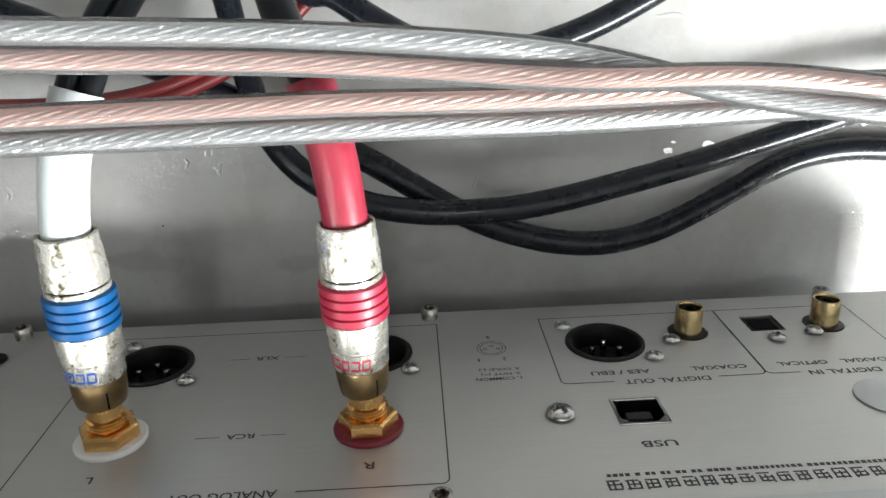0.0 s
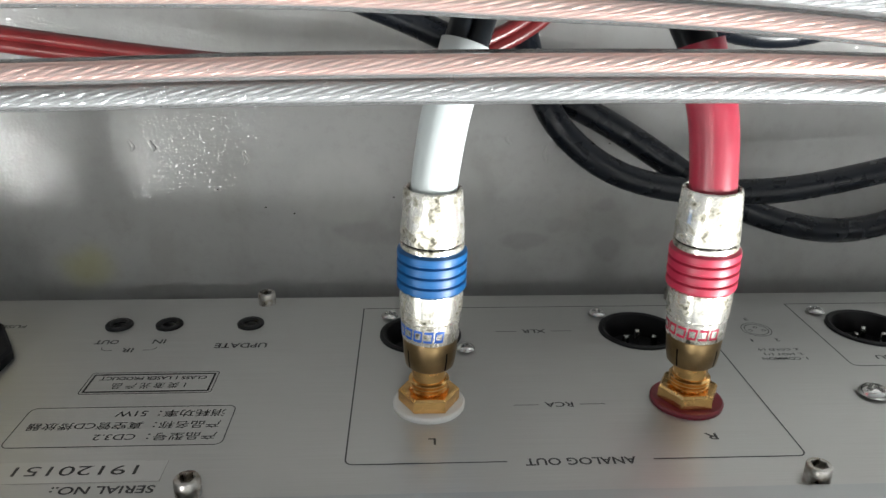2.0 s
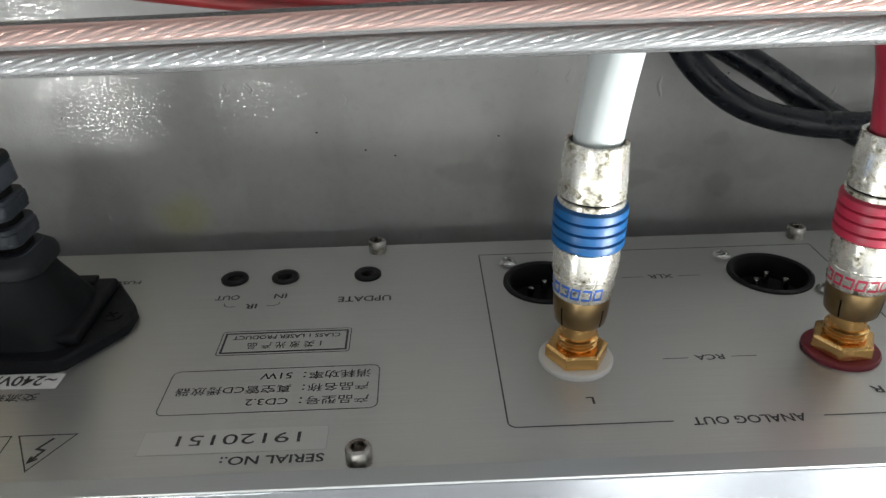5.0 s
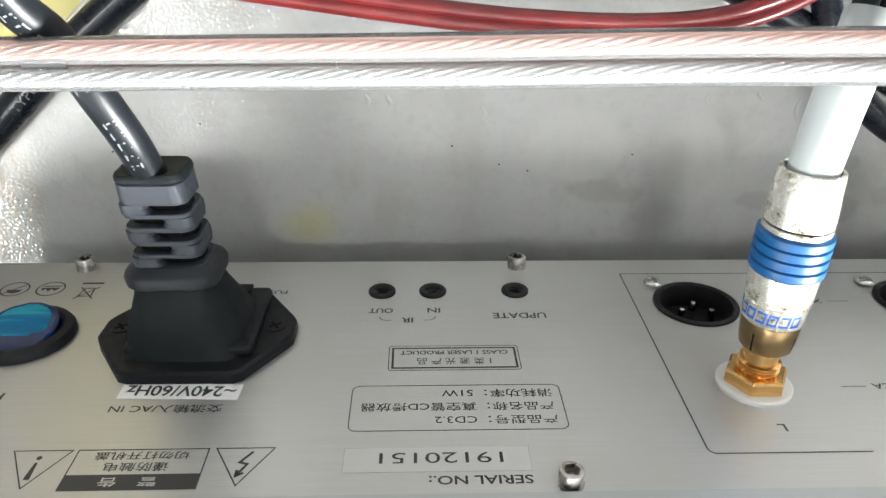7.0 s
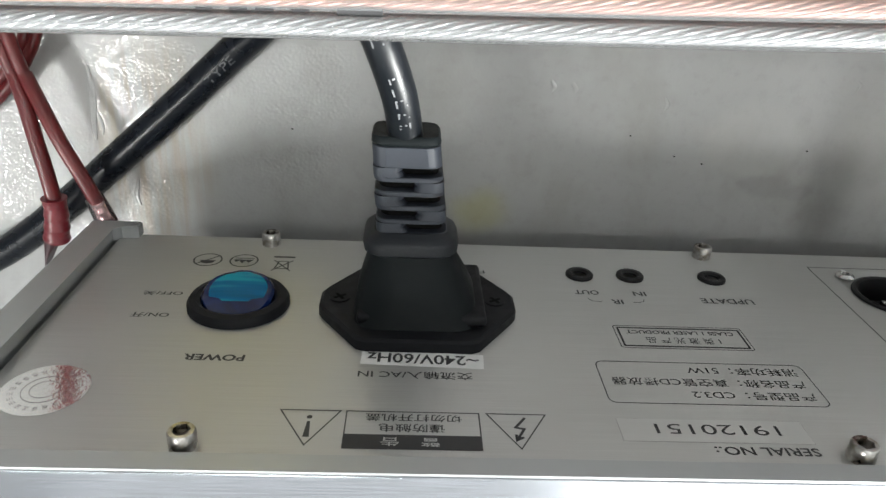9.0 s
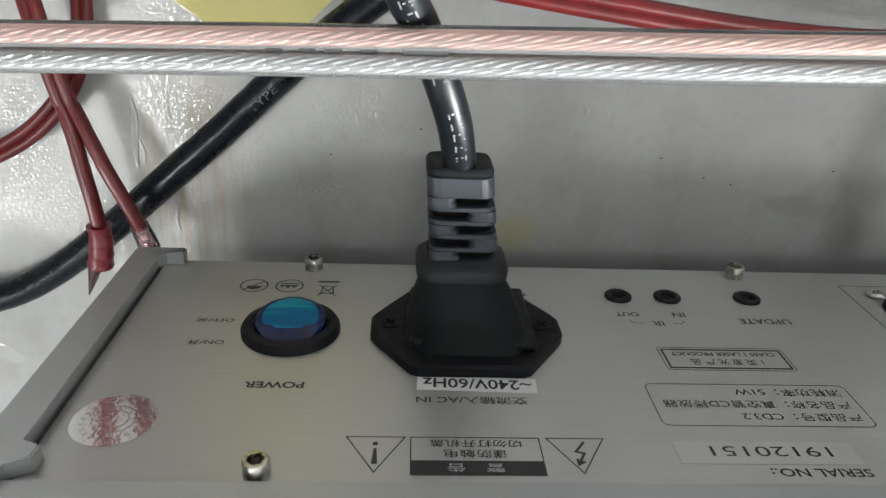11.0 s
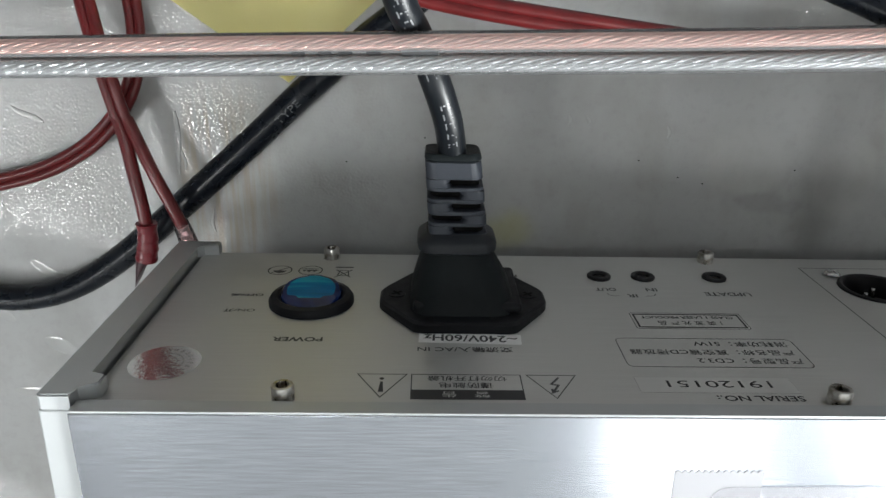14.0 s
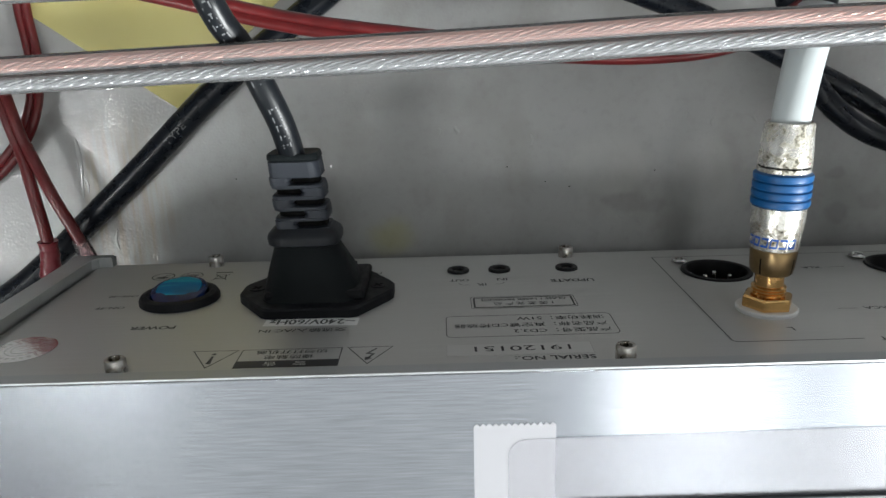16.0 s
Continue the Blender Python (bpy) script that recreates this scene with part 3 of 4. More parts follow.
opt = part("optical_socket", boxed(OPTIC[0] + 0.05, OPTIC[1] - 0.05, -6, -0.5, OPTIC[2] + 0.05, OPTIC[3] - 0.05, 0.2), SOCKET, player, "black optical socket with a closed shutter")
part("shutter", boxed(OPTIC[0] + 1.6, OPTIC[1] - 1.6, -0.49, -0.2, OPTIC[2] + 1.8, OPTIC[3] - 1.8, 0.1), HOLE, opt)


def usb_socket():
    x0, x1, z0, z1 = USB
    bm = bmesh.new()
    for a in ((x0, x0 + 0.9, z0, z1), (x1 - 0.9, x1, z0, z1), (x0 + 0.9, x1 - 0.9, z0, z0 + 0.9), (x0 + 0.9, x1 - 0.9, z1 - 0.9, z1)):
        box(bm, a[0], a[1], -9, 0.45, a[2], a[3], 0.12)
    for sx, cx in ((1, x0 + 0.9), (-1, x1 - 0.9)):
        vs = [bm.verts.new((cx + p, y, z1 - 0.9 - q)) for y in (0.3, -9) for p, q in ((0, 0), (sx * 2.4, 0), (0, 2.4))]
        bm.faces.new(vs[:3]), bm.faces.new(vs[3:]), bm.faces.new((vs[1], vs[2], vs[5], vs[4]))
    ob = part("usb_socket", bm, CHROME, player, "square metal-framed socket", smooth=False)
    part("tongue", boxed(x0 + 3.4, x1 - 3.4, -9, -1.2, z0 + 4.2, z1 - 4.4, 0.3), SOCKET, ob)
    part("socket_back", boxed(x0 + 0.5, x1 - 0.5, -9.6, -9.0, z0 + 0.5, z1 - 0.5), HOLE, ob)


usb_socket()
part("hole_plug", lathe([(8.6, 0.02), (8.6, 0.5), (8.0, 0.75), (0.2, 0.8)], at(437.6, 68.6), 40), CHEEK, player, "round grey blanking plug")


def rca_socket(x, z, washer):
    sock = part("rca_socket", lathe([(4.4, 0.0), (4.4, 7.6), (4.15, 7.9), (4.15, 13.2)], at(x, z), 36), GOLD, player, "gold-plated phono socket")
    part("washer", lathe([(8.9, 0.02), (9.0, 0.9), (8.6, 1.3), (4.6, 1.3)], at(x, z), 44), washer, sock, "nylon washer")
    part("nut", lathe([(7.2, 1.31), (7.55, 1.6), (7.55, 4.4), (7.0, 5.0), (4.6, 5.1)], at(x, z), 48, shape=hexed), GOLD, sock, "gold hexagon nut")
    for k in range(3):
        part("thread", lathe([(4.4, 5.3 + 0.95 * k), (5.0, 5.6 + 0.95 * k), (5.0, 5.8 + 0.95 * k), (4.4, 6.1 + 0.95 * k)], at(x, z), 36), GOLD, sock)


for x, z, red in RCA:
    rca_socket(x, z, REDWASHER if red else WHITEWASHER)


def rocker_switch(x, z):
    ring = part("rocker_switch", lathe([(12.9, 0.02), (12.9, 1.4), (12.2, 2.5), (10.6, 3.0), (9.6, 2.5), (9.3, -1.5)], at(x, z), 56), BLACK, player, "round power switch with a black rim")
    n = 14
    # a dark blue body fills the rim; its pale face is pressed in at the upper end and stands out at the lower end
    for name, mat, wide, low, label in (("rocker_body", ROCKERSIDE, 1.0, 0.25, "dark blue flank of the rocker"), ("rocker", ROCKER, 0.85, 0.0, "translucent blue rocker")):
        bm, rows = bmesh.new(), []
        for i in range(n + 1):
            v = 2 * i / n - 1
            y = 4.6 - 2.0 * v - 1.1 * v * v - low
            half = 9.1 * wide * math.sqrt(max(0.02, 1 - (0.95 * v) ** 2))
            prof = [(-half, -2.4), (-half, y - 0.9), (-half * 0.93, y - 0.3), (-half * 0.5, y), (half * 0.5, y), (half * 0.93, y - 0.3), (half, y - 0.9), (half, -2.4)]
            rows.append([Vector((x + a, b, z + 9.0 * wide * v)) for a, b in prof])
        loft(bm, rows)
        part(name, bm, mat, ring, label)


rocker_switch(50.1, 46.2)


def power_inlet():
    cz = 46.8
    half = [(71.2, cz - 3.6), (71.2, cz + 3.6), (72.4, cz + 6.0), (81.6, 66.2), (84.0, 67.2), (109.0, 67.2), (111.2, 66.2), (120.2, cz + 6.0), (121.4, cz + 3.6),
            (121.4, cz - 3.6), (120.2, cz - 6.0), (111.2, 27.2), (109.0, 26.2), (84.0, 26.2), (81.6, 27.2), (72.4, cz - 6.0)]
    mid = Vector((96.3, 0, cz))
    ring = lambda y, k: [mid + Vector(((x - mid.x) * k, y, (z - mid.z) * k)) for x, z in half]
    bm = loft(bmesh.new(), [ring(0.02, 1.0), ring(2.6, 1.0), ring(3.3, 0.97)])
    inlet = part("power_inlet", bm, BLACK, player, "black mains inlet with a hexagonal flange")
    rim = bmesh.new()
    box(rim, 81.4, 113.0, 3.2, 6.4, 31.0, 61.0, 1.2, 3)
    part("inlet_rim", rim, BLACK, inlet)
    part("fuse_drawer", boxed(84.5, 108.0, 6.3, 7.4, 31.2, 35.5, 0.4), BLACK, inlet)
    for sx in (76.2, 116.2):
        s = bmesh.new()
        bmesh.ops.create_cone(s, cap_ends=True, segments=20, radius1=2.7, radius2=2.7, depth=0.4, matrix=Matrix.Translation((sx, 3.45, 47.0)) @ Matrix.Rotation(radians(90), 4, "X"))
        scr = part("inlet_screw", s, BLACK, inlet, "blackened cross-head screw")
        # dark bars on the head paint in the shaded cross recess
        for t in (35, 125):
            c = boxed(-1.7, 1.7, 0, 0.08, -0.38, 0.38)
            bmesh.ops.transform(c, matrix=Matrix.Translation((sx, 3.66, 47.0)) @ Matrix.Rotation(radians(t), 4, "Y"), verts=c.verts)
            part("slot", c, HOLE, scr)


power_inlet()

# ---- printing on the rear panel ----


def lines(name, strokes, w=0.36, material=None):
    bm = bmesh.new()
    for pts, closed in strokes:
        stroke(bm, pts, w, closed)
    return part(name, bm, material or INK, panel, smooth=False)


def framed(x0, x1, z0, z1, gap0, gap1, r=1.8):
    """A box with round upper corners and a gap for its title in the upper line."""
    a = [(gap0, z1), (x0 + r, z1)] + [(x0 + r - r * math.sin(radians(t)), z1 - r + r * math.cos(radians(t))) for t in range(15, 91, 15)] + [(x0, z0), (x1, z0)]
    b = [(x1 - r + r * math.cos(radians(t)), z1 - r + r * math.sin(radians(t))) for t in range(0, 91, 15)] + [(gap1, z1)]
    return [(a + b, False)]


lines("printed_frame", framed(216.3, 320.1, 13.8, 93.3, 252.1, 285.0))
lines("printed_frame", framed(353.6, 411.7, 13.6, 54.0, 368.5, 397.8))
lines("printed_frame", framed(411.9, 455.6, 13.6, 54.0, 421.4, 446.2))
letters("ANALOG OUT", 256.1, 281.0, 92.3, 94.9, parent=panel)
letters("DIGITAL OUT", 371.1, 395.3, 53.4, 55.8, parent=panel)
letters("DIGITAL IN", 423.5, 444.0, 53.4, 55.8, parent=panel)
letters("AES / EBU", 362.8, 379.9, 48.2, 50.4, parent=panel)
letters("COAXIAL", 391.5, 407.8, 48.2, 50.4, parent=panel)
letters("OPTICAL", 416.8, 431.4, 48.2, 50.4, parent=panel)
letters("COAXIAL", 435.4, 451.7, 48.2, 50.4, parent=panel)
letters("USB", 367.3, 376.2, 81.7, 84.2, parent=panel)
for word, z in (("XLR", 30.8), ("RCA", 70.8)):
    letters(word, 264.4, 271.6, z - 1.1, z + 1.1, parent=panel)
    lines("printed_dash", [([(256.6, z), (262.8, z)], False), ([(273.2, z), (279.6, z)], False)], 0.25)
letters("L", 234.8, 236.6, 84.1, 86.6, parent=panel)
letters("R", 299.8, 302.6, 84.1, 86.6, parent=panel)
letters("1. COMMON", 330.0, 343.0, 48.6, 50.2, parent=panel)
letters("2. HOT (+)", 331.6, 343.0, 45.9, 47.5, parent=panel)
letters("3. COLD (-)", 331.2, 343.0, 43.2, 44.8, parent=panel)
lines("printed_pin_diagram", [(circle(336.2, 31.5, 4.4, 36), True), (circle(336.2, 31.5, 3.5, 32), True)] +
      [(circle(336.2 + a, 31.5 + b, 0.55, 12), True) for a, b in ((0.2, -1.4), (-2.0, 0.5), (2.1, 0.6))], 0.22)
for digit, x, z in (("1", 331.6, 38.4), ("2", 339.4, 38.4), ("3", 335.9, 24.4)):
    letters(digit, x - (0.1 if digit == "1" else 0.5), x + (0.4 if digit == "1" else 0.6), z - 0.9, z + 0.9, parent=panel)
letters("UPDATE", 174.8, 189.7, 35.9, 38.8, parent=panel)
letters("OUT", 140.0, 146.8, 33.1, 35.6, parent=panel)
letters("IN", 156.5, 160.1, 33.1, 35.6, parent=panel)
letters("IR", 149.2, 152.5, 38.1, 40.6, parent=panel)
lines("printed_bracket", [([(143.2, 37.6), (143.5, 38.8), (144.7, 39.4), (146.6, 39.4)], False), ([(158.7, 37.6), (158.3, 38.8), (157.2, 39.4), (155.2, 39.4)], False)], 0.25)
letters("FUSE", 108.4, 115.6, 22.6, 24.6, parent=panel)

lines("laser_class_frame", [(round_rect(146.4, 179.7, 52.0, 62.5, 0.8), True)], 0.22)
lines("laser_class_frame", [(rect(147.4, 178.8, 53.0, 61.5), True)], 0.55)
letters("CLASS 1 LASER PRODUCT", 149.3, 177.0, 54.1, 55.8, parent=panel)
letters("1 类 激 光 产 品", 153.6, 172.4, 57.3, 60.2, parent=panel)
lines("model_frame", [(round_rect(138.2, 187.7, 68.7, 84.8, 1.8), True)], 0.25)
letters("消耗功率：51W", 159.4, 185.7, 70.3, 73.4, parent=panel)
letters("产品名称：真空管CD播放器", 140.5, 185.5, 75.2, 78.2, parent=panel)
letters("产品型号：CD3.2", 157.6, 185.7, 79.9, 82.9, parent=panel)
letters("SERIAL NO.:", 156.0, 177.4, 98.7, 101.2, parent=panel)
part("serial_label", boxed(138.1, 177.5, 0.01, 0.09, 90.3, 97.5), FILMLABEL, panel, "thin silvery serial label", smooth=False)
lines("label_edge", [([(138.1, 90.3), (142.6, 90.3)], False), ([(138.1, 90.3), (138.1, 97.5), (177.5, 97.5), (177.5, 90.3), (172.6, 90.3)], False)], 0.12, GREYEDGE)
letters("19120151", 145.6, 171.8, 91.9, 95.1, parent=panel, y=0.14, bold=0.0)

letters("POWER", 42.9, 56.8, 69.8, 72.4, parent=panel, bold=0.03)
letters("OFF/关", 24.1, 34.4, 40.4, 42.7, parent=panel, bold=0.026)
letters("ON/开", 24.8, 34.2, 51.6, 53.9, parent=panel, bold=0.026)
letters("交流输入/AC IN", 83.0, 108.8, 74.9, 77.8, parent=panel)
part("voltage_label", fill(bmesh.new(), [(83.4, 66.2), (111.9, 67.6), (111.6, 73.4), (83.2, 72.4)], 0.1), PAPER, panel, "white paper voltage label", smooth=False)
letters("~240V/60Hz", 84.6, 110.6, 67.9, 71.9, parent=panel, y=0.16, turn=2.0)

lines("warning_frame", [(rect(81.8, 109.2, 89.7, 101.3), True)], 0.28)
part("warning_band", fill(bmesh.new(), rect(81.8, 109.2, 97.0, 101.3), 0.05), INK, panel, smooth=False)
letters("警　告", 89.2, 101.0, 97.9, 100.5, parent=panel, y=0.12, material=PANEL)
letters("谨防触电", 88.6, 102.0, 93.6, 96.2, parent=panel)
letters("切勿打开机盖", 85.8, 105.6, 90.4, 92.8, parent=panel)
for cx in (74.4, 117.0):
    lines("warning_triangle", [([(cx - 6.2, 89.7), (cx + 6.2, 89.7), (cx, 100.6)], True)], 0.3)
part("exclamation_mark", fill(fill(bmesh.new(), [(73.75, 98.2), (75.05, 98.2), (74.7, 93.3), (74.1, 93.3)]), circle(74.4, 91.9, 0.6, 14)), INK, panel, smooth=False)
lines("lightning_mark", [([(118.8, 90.8), (116.5, 94.0), (118.2, 94.5), (116.5, 97.8)], False), ([(116.4, 96.2), (116.4, 98.0), (117.9, 97.0)], False)], 0.6)

# safety marks: two ringed signs and a crossed-out bin over a bar
lines("no_rain_sign", [(circle(35.6, 20.9, 3.9, 40), True), ([(32.9, 23.6), (38.3, 18.2)], False)], 0.45)
part("no_rain_sign", fill(bmesh.new(), [(33.4, 21.2), (34.2, 22.9), (35.8, 23.5), (37.3, 22.8), (38.1, 21.2)]), INK, panel, smooth=False)
lines("cover_sign", [(circle(45.9, 20.8, 3.9, 40), True), ([(43.2, 19.3), (48.6, 19.3)], False)], 0.45)
part("cover_sign", fill(bmesh.new(), [(43.0, 20.2), (43.8, 22.0), (44.6, 20.8), (45.6, 22.6), (46.4, 20.8), (47.4, 22.2), (48.6, 20.2)]), INK, panel, smooth=False)
lines("crossed_bin_sign", [([(54.6, 26.6), (60.0, 20.0)], False), ([(60.0, 26.6), (54.6, 20.0)], False), ([(55.4, 25.2), (59.2, 25.2), (58.6, 20.6), (56.0, 20.6)], True)], 0.42)
part("sign_bar", fill(bmesh.new(), rect(54.0, 60.3, 17.2, 18.2)), INK, panel, smooth=False)

# maker's name line, left as plain bars
_rnd = random.Random(4)
for k in range(17):
    bx = 355.2 + 4.3 * k
    bm = bmesh.new()
    for q in range(3):
        zz = 95.6 + 1.35 * q + _rnd.uniform(-0.15, 0.15)
        fill(bm, rect(bx + _rnd.uniform(0, 0.5), bx + _rnd.uniform(2.9, 3.6), zz, zz + 0.5))
    for q in range(3):
        xx = bx + 0.3 + 1.3 * q + _rnd.uniform(-0.2, 0.2)
        fill(bm, rect(xx, xx + 0.5, 95.5 + _rnd.uniform(0, 1.2), 99.3 - _rnd.uniform(0, 1.2)), PRINT + 0.02)
    part("name_bar", bm, INK, panel, smooth=False)
bx = 356.0
while bx < 426:
    w = _rnd.uniform(0.8, 1.25)
    part("small_name_bar", fill(bmesh.new(), rect(bx, bx + w, 93.3, 94.4)), INK, panel, smooth=False)
    bx += w + (_rnd.choice((0.35, 0.35, 0.35, 1.2)))


def warranty_seal():
    bm = bmesh.new()
    fill(bm, circle(18.2, 84.6, 9.0, 48), 0.08)
    seal = part("warranty_seal", bm, SEAL, panel, "round glossy silvery foil seal", smooth=False)
    bm = bmesh.new()
    for r in (4.6, 3.0):
        stroke(bm, circle(18.2, 84.6, r, 36), 0.18, True, 0.12)
    for k in range(22):
        a = 2 * math.pi * k / 22
        c = (18.2 + 6.6 * math.cos(a), 84.6 + 6.6 * math.sin(a))
        for d in (-0.45, 0.0, 0.45):
            stroke(bm, [(c[0] + d * math.cos(a) - 0.5 * math.sin(a), c[1] + d * math.sin(a) + 0.5 * math.cos(a)), (c[0] + d * math.cos(a) + 0.4 * math.sin(a), c[1] + d * math.sin(a) - 0.4 * math.cos(a))], 0.16, False, 0.12)
    part("seal_print", bm, SEALINK, seal, smooth=False)


warranty_seal()

def slab(bm, pts, z0, z1):
    """A flat sheet with an outline of (x, y) points."""
    return loft(bm, [[Vector((x, y, z)) for x, y in pts] for z in (z0, z1)])


# ---- on top of the player: tape, film and the edge of a dark sheet ----
bm = bmesh.new()
edge = [(144.3 + 21.2 * k / 26, -13.7 + (0.5 if k % 2 else -0.3)) for k in range(27)]
slab(bm, edge + [(165.5, -70), (144.3, -70)], 109.95, 110.08)
tape = tagged(part("adhesive_tape", bm, TAPEWHITE, None, smooth=False), "translucent white adhesive tape with a toothed cut edge on the cover", "tape")


def film():
    bm = bmesh.new()
    pts = [(153.2, -70.0), (153.2, -23.0)] + [(158.2 - 5.0 * math.cos(radians(a)), -23.0 + 5.0 * math.sin(radians(a))) for a in range(15, 91, 15)] + [(260.0, -17.2), (400.0, -16.0), (400.0, -70.0)]
    slab(bm, pts, 110.12, 110.26)
    return tagged(part("plastic_film", bm, FILM, None, smooth=False), "milky clear plastic film lying on the brushed cover", "film")


FILM = Mat("milky_film", (0.42, 0.42, 0.45), 0.3, Alpha=0.3, Specular_IOR_Level=0.3)
film()
tagged(part("dark_sheet", boxed(170, 420, -120, -36.6, 110.3, 111.6, 0.3), DARKGREY, None), "dark grey flat sheet lying on the film", "sheet")

# ---- phono plugs with their leads ----


def along(a, b):
    """A pose whose y axis runs from a to b."""
    a, b = Vector(a), Vector(b)
    return Matrix.Translation(a) @ (b - a).to_track_quat("Y", "Z").to_matrix().to_4x4()


def phono_lead(word, base, tip, sleeve, cord, grip, sleeve_mat, mark, cords, cord_r, cord_mat):
    lead = thing("audio_lead", f"worn silver phono plug with {word} grip on a black lead", "audio cable", "phono leads in the player")
    m = along(base, tip)
    shell = part("plug_shell", lathe([(6.5, 19.7), (6.85, 20.0), (7.1, 25.0), (6.85, 25.25), (6.85, 25.55), (7.3, 25.8), (7.5, 29.0), (7.5, 32.4), (7.0, 32.6), (7.0, 42.6), (7.35, 42.8), (7.4, 43.8), (7.0, 43.95), (7.0, 44.35), (7.35, 44.55), (7.3, 47.0), (6.75, 55.6), (6.6, 56.4), (6.2, 56.7), (5.75, 56.5), (5.6, 50)], m, 48, cap=False), WORN, lead, "silver-plated shell with worn dark flecks")
    collar = part("collar", lathe([(4.3, 12.0), (5.5, 12.0), (5.95, 12.5), (6.35, 15.0), (6.6, 19.0), (6.45, 19.6), (6.0, 19.7)], m, 48, cap=False), BRONZE, lead, "dull bronze split collar")
    # dark strips laid on the collar paint in the shade of its slits
    for k in range(4):
        a = 2 * math.pi * k / 4 + 0.62
        bm = bmesh.new()
        edge = [[m @ Matrix.Rotation(a, 4, "Y") @ Vector((dx, y, r + 0.012)) for dx in (-0.22, 0.22)] for y, r in ((12.55, 5.96), (15.0, 6.36), (17.4, 6.52))]
        for p, q in zip(edge, edge[1:]):
            bm.faces.new([bm.verts.new(v) for v in (p[0], p[1], q[1], q[0])])
        part("slit", bm, HOLE, collar)
    prof = []
    for k in range(4):
        y = 32.7 + 2.45 * k
        prof += [(7.5, y), (8.05, y + 0.35), (8.15, y + 1.2), (8.05, y + 2.0), (7.5, y + 2.3)]
    part("grip_ring", lathe([(7.0, 32.62), *prof, (7.0, 42.5)], m, 48, cap=False), grip, lead, f"ribbed {word} rubber grip")
    part("seam_ring", lathe([(7.02, 43.97), (7.02, 44.33)], m, 48, cap=False), HOLE, lead)
    # the maker's mark, as plain slanting boxes round the label ring
    for k in range(6):
        a0 = 0.42 - 0.37 * k
        bm = bmesh.new()

        def spot(u, v):
            a, y = a0 - 0.30 * u + 0.05 * (v - 0.5), 21.0 + 2.9 * v
            r = 6.9 + 0.043 * (y - 20.4) + 0.03
            return m @ Vector((r * math.sin(a), y, r * math.cos(a)))

        bars = [((0, 1), (0.0, 0.2)), ((0, 1), (0.8, 1.0)), ((0, 0.17), (0.2, 0.8))] + ([((0.83, 1), (0.2, 0.8))] if k % 2 == 0 else [])
        for (u0, u1), (v0, v1) in bars:
            for q in range(3):
                ua, ub = u0 + (u1 - u0) * q / 3, u0 + (u1 - u0) * (q + 1) / 3
                bm.faces.new([bm.verts.new(spot(u, v)) for u, v in ((ua, v0), (ub, v0), (ub, v1), (ua, v1))])
        part("mark_bar", bm, mark, lead, smooth=False)
    line = spline(sleeve, 2.0)
    bm = tube(line, lambda t: 5.15 + 0.35 * t + (0.25 if t < 0.04 else 0), 28)
    part("sleeve", bm, sleeve_mat, lead, f"smooth {'red' if word == 'red' else 'white'} shrink sleeve")
    line = spline(cord, 3.0)
    for off in cords:
        part("cord", tube(line, cord_r, 16, side=off), cord_mat, lead, "black round cord")
    return lead


phono_lead("blue", (235.4, 0, 69.6), (236.3, 60, 70.6), [(236.2, 50, 70.4), (236.5, 58, 70.6), (239.0, 73, 69.4), (243.2, 87.0, 66.0)],
           [(242.6, 85, 66.6), (245.0, 92, 63.4), (249.3, 102, 56), (258, 122, 36), (266, 150, 8), (272, 190, -14), (276, 420, -16.4)], BLUEGRIP, WHITESLEEVE, BLUEPRINT, (-2.4, 2.4), 2.5, BLACKPVC)
phono_lead("red", (300.6, 0, 70.0), (299.0, 60, 71.4), [(299.3, 50, 71.2), (299.0, 58, 71.3), (297.2, 73, 70.2), (293.4, 87.4, 66.8)],
           [(293.9, 85.6, 67.3), (291.4, 92, 64), (286.5, 102, 56), (279, 120, 36), (270, 150, 8), (262, 190, -13), (256, 420, -15.4)], REDGRIP, REDSLEEVE, REDPRINT, (0.0,), 4.3, BLACKPVC)

# ---- mains cord ----


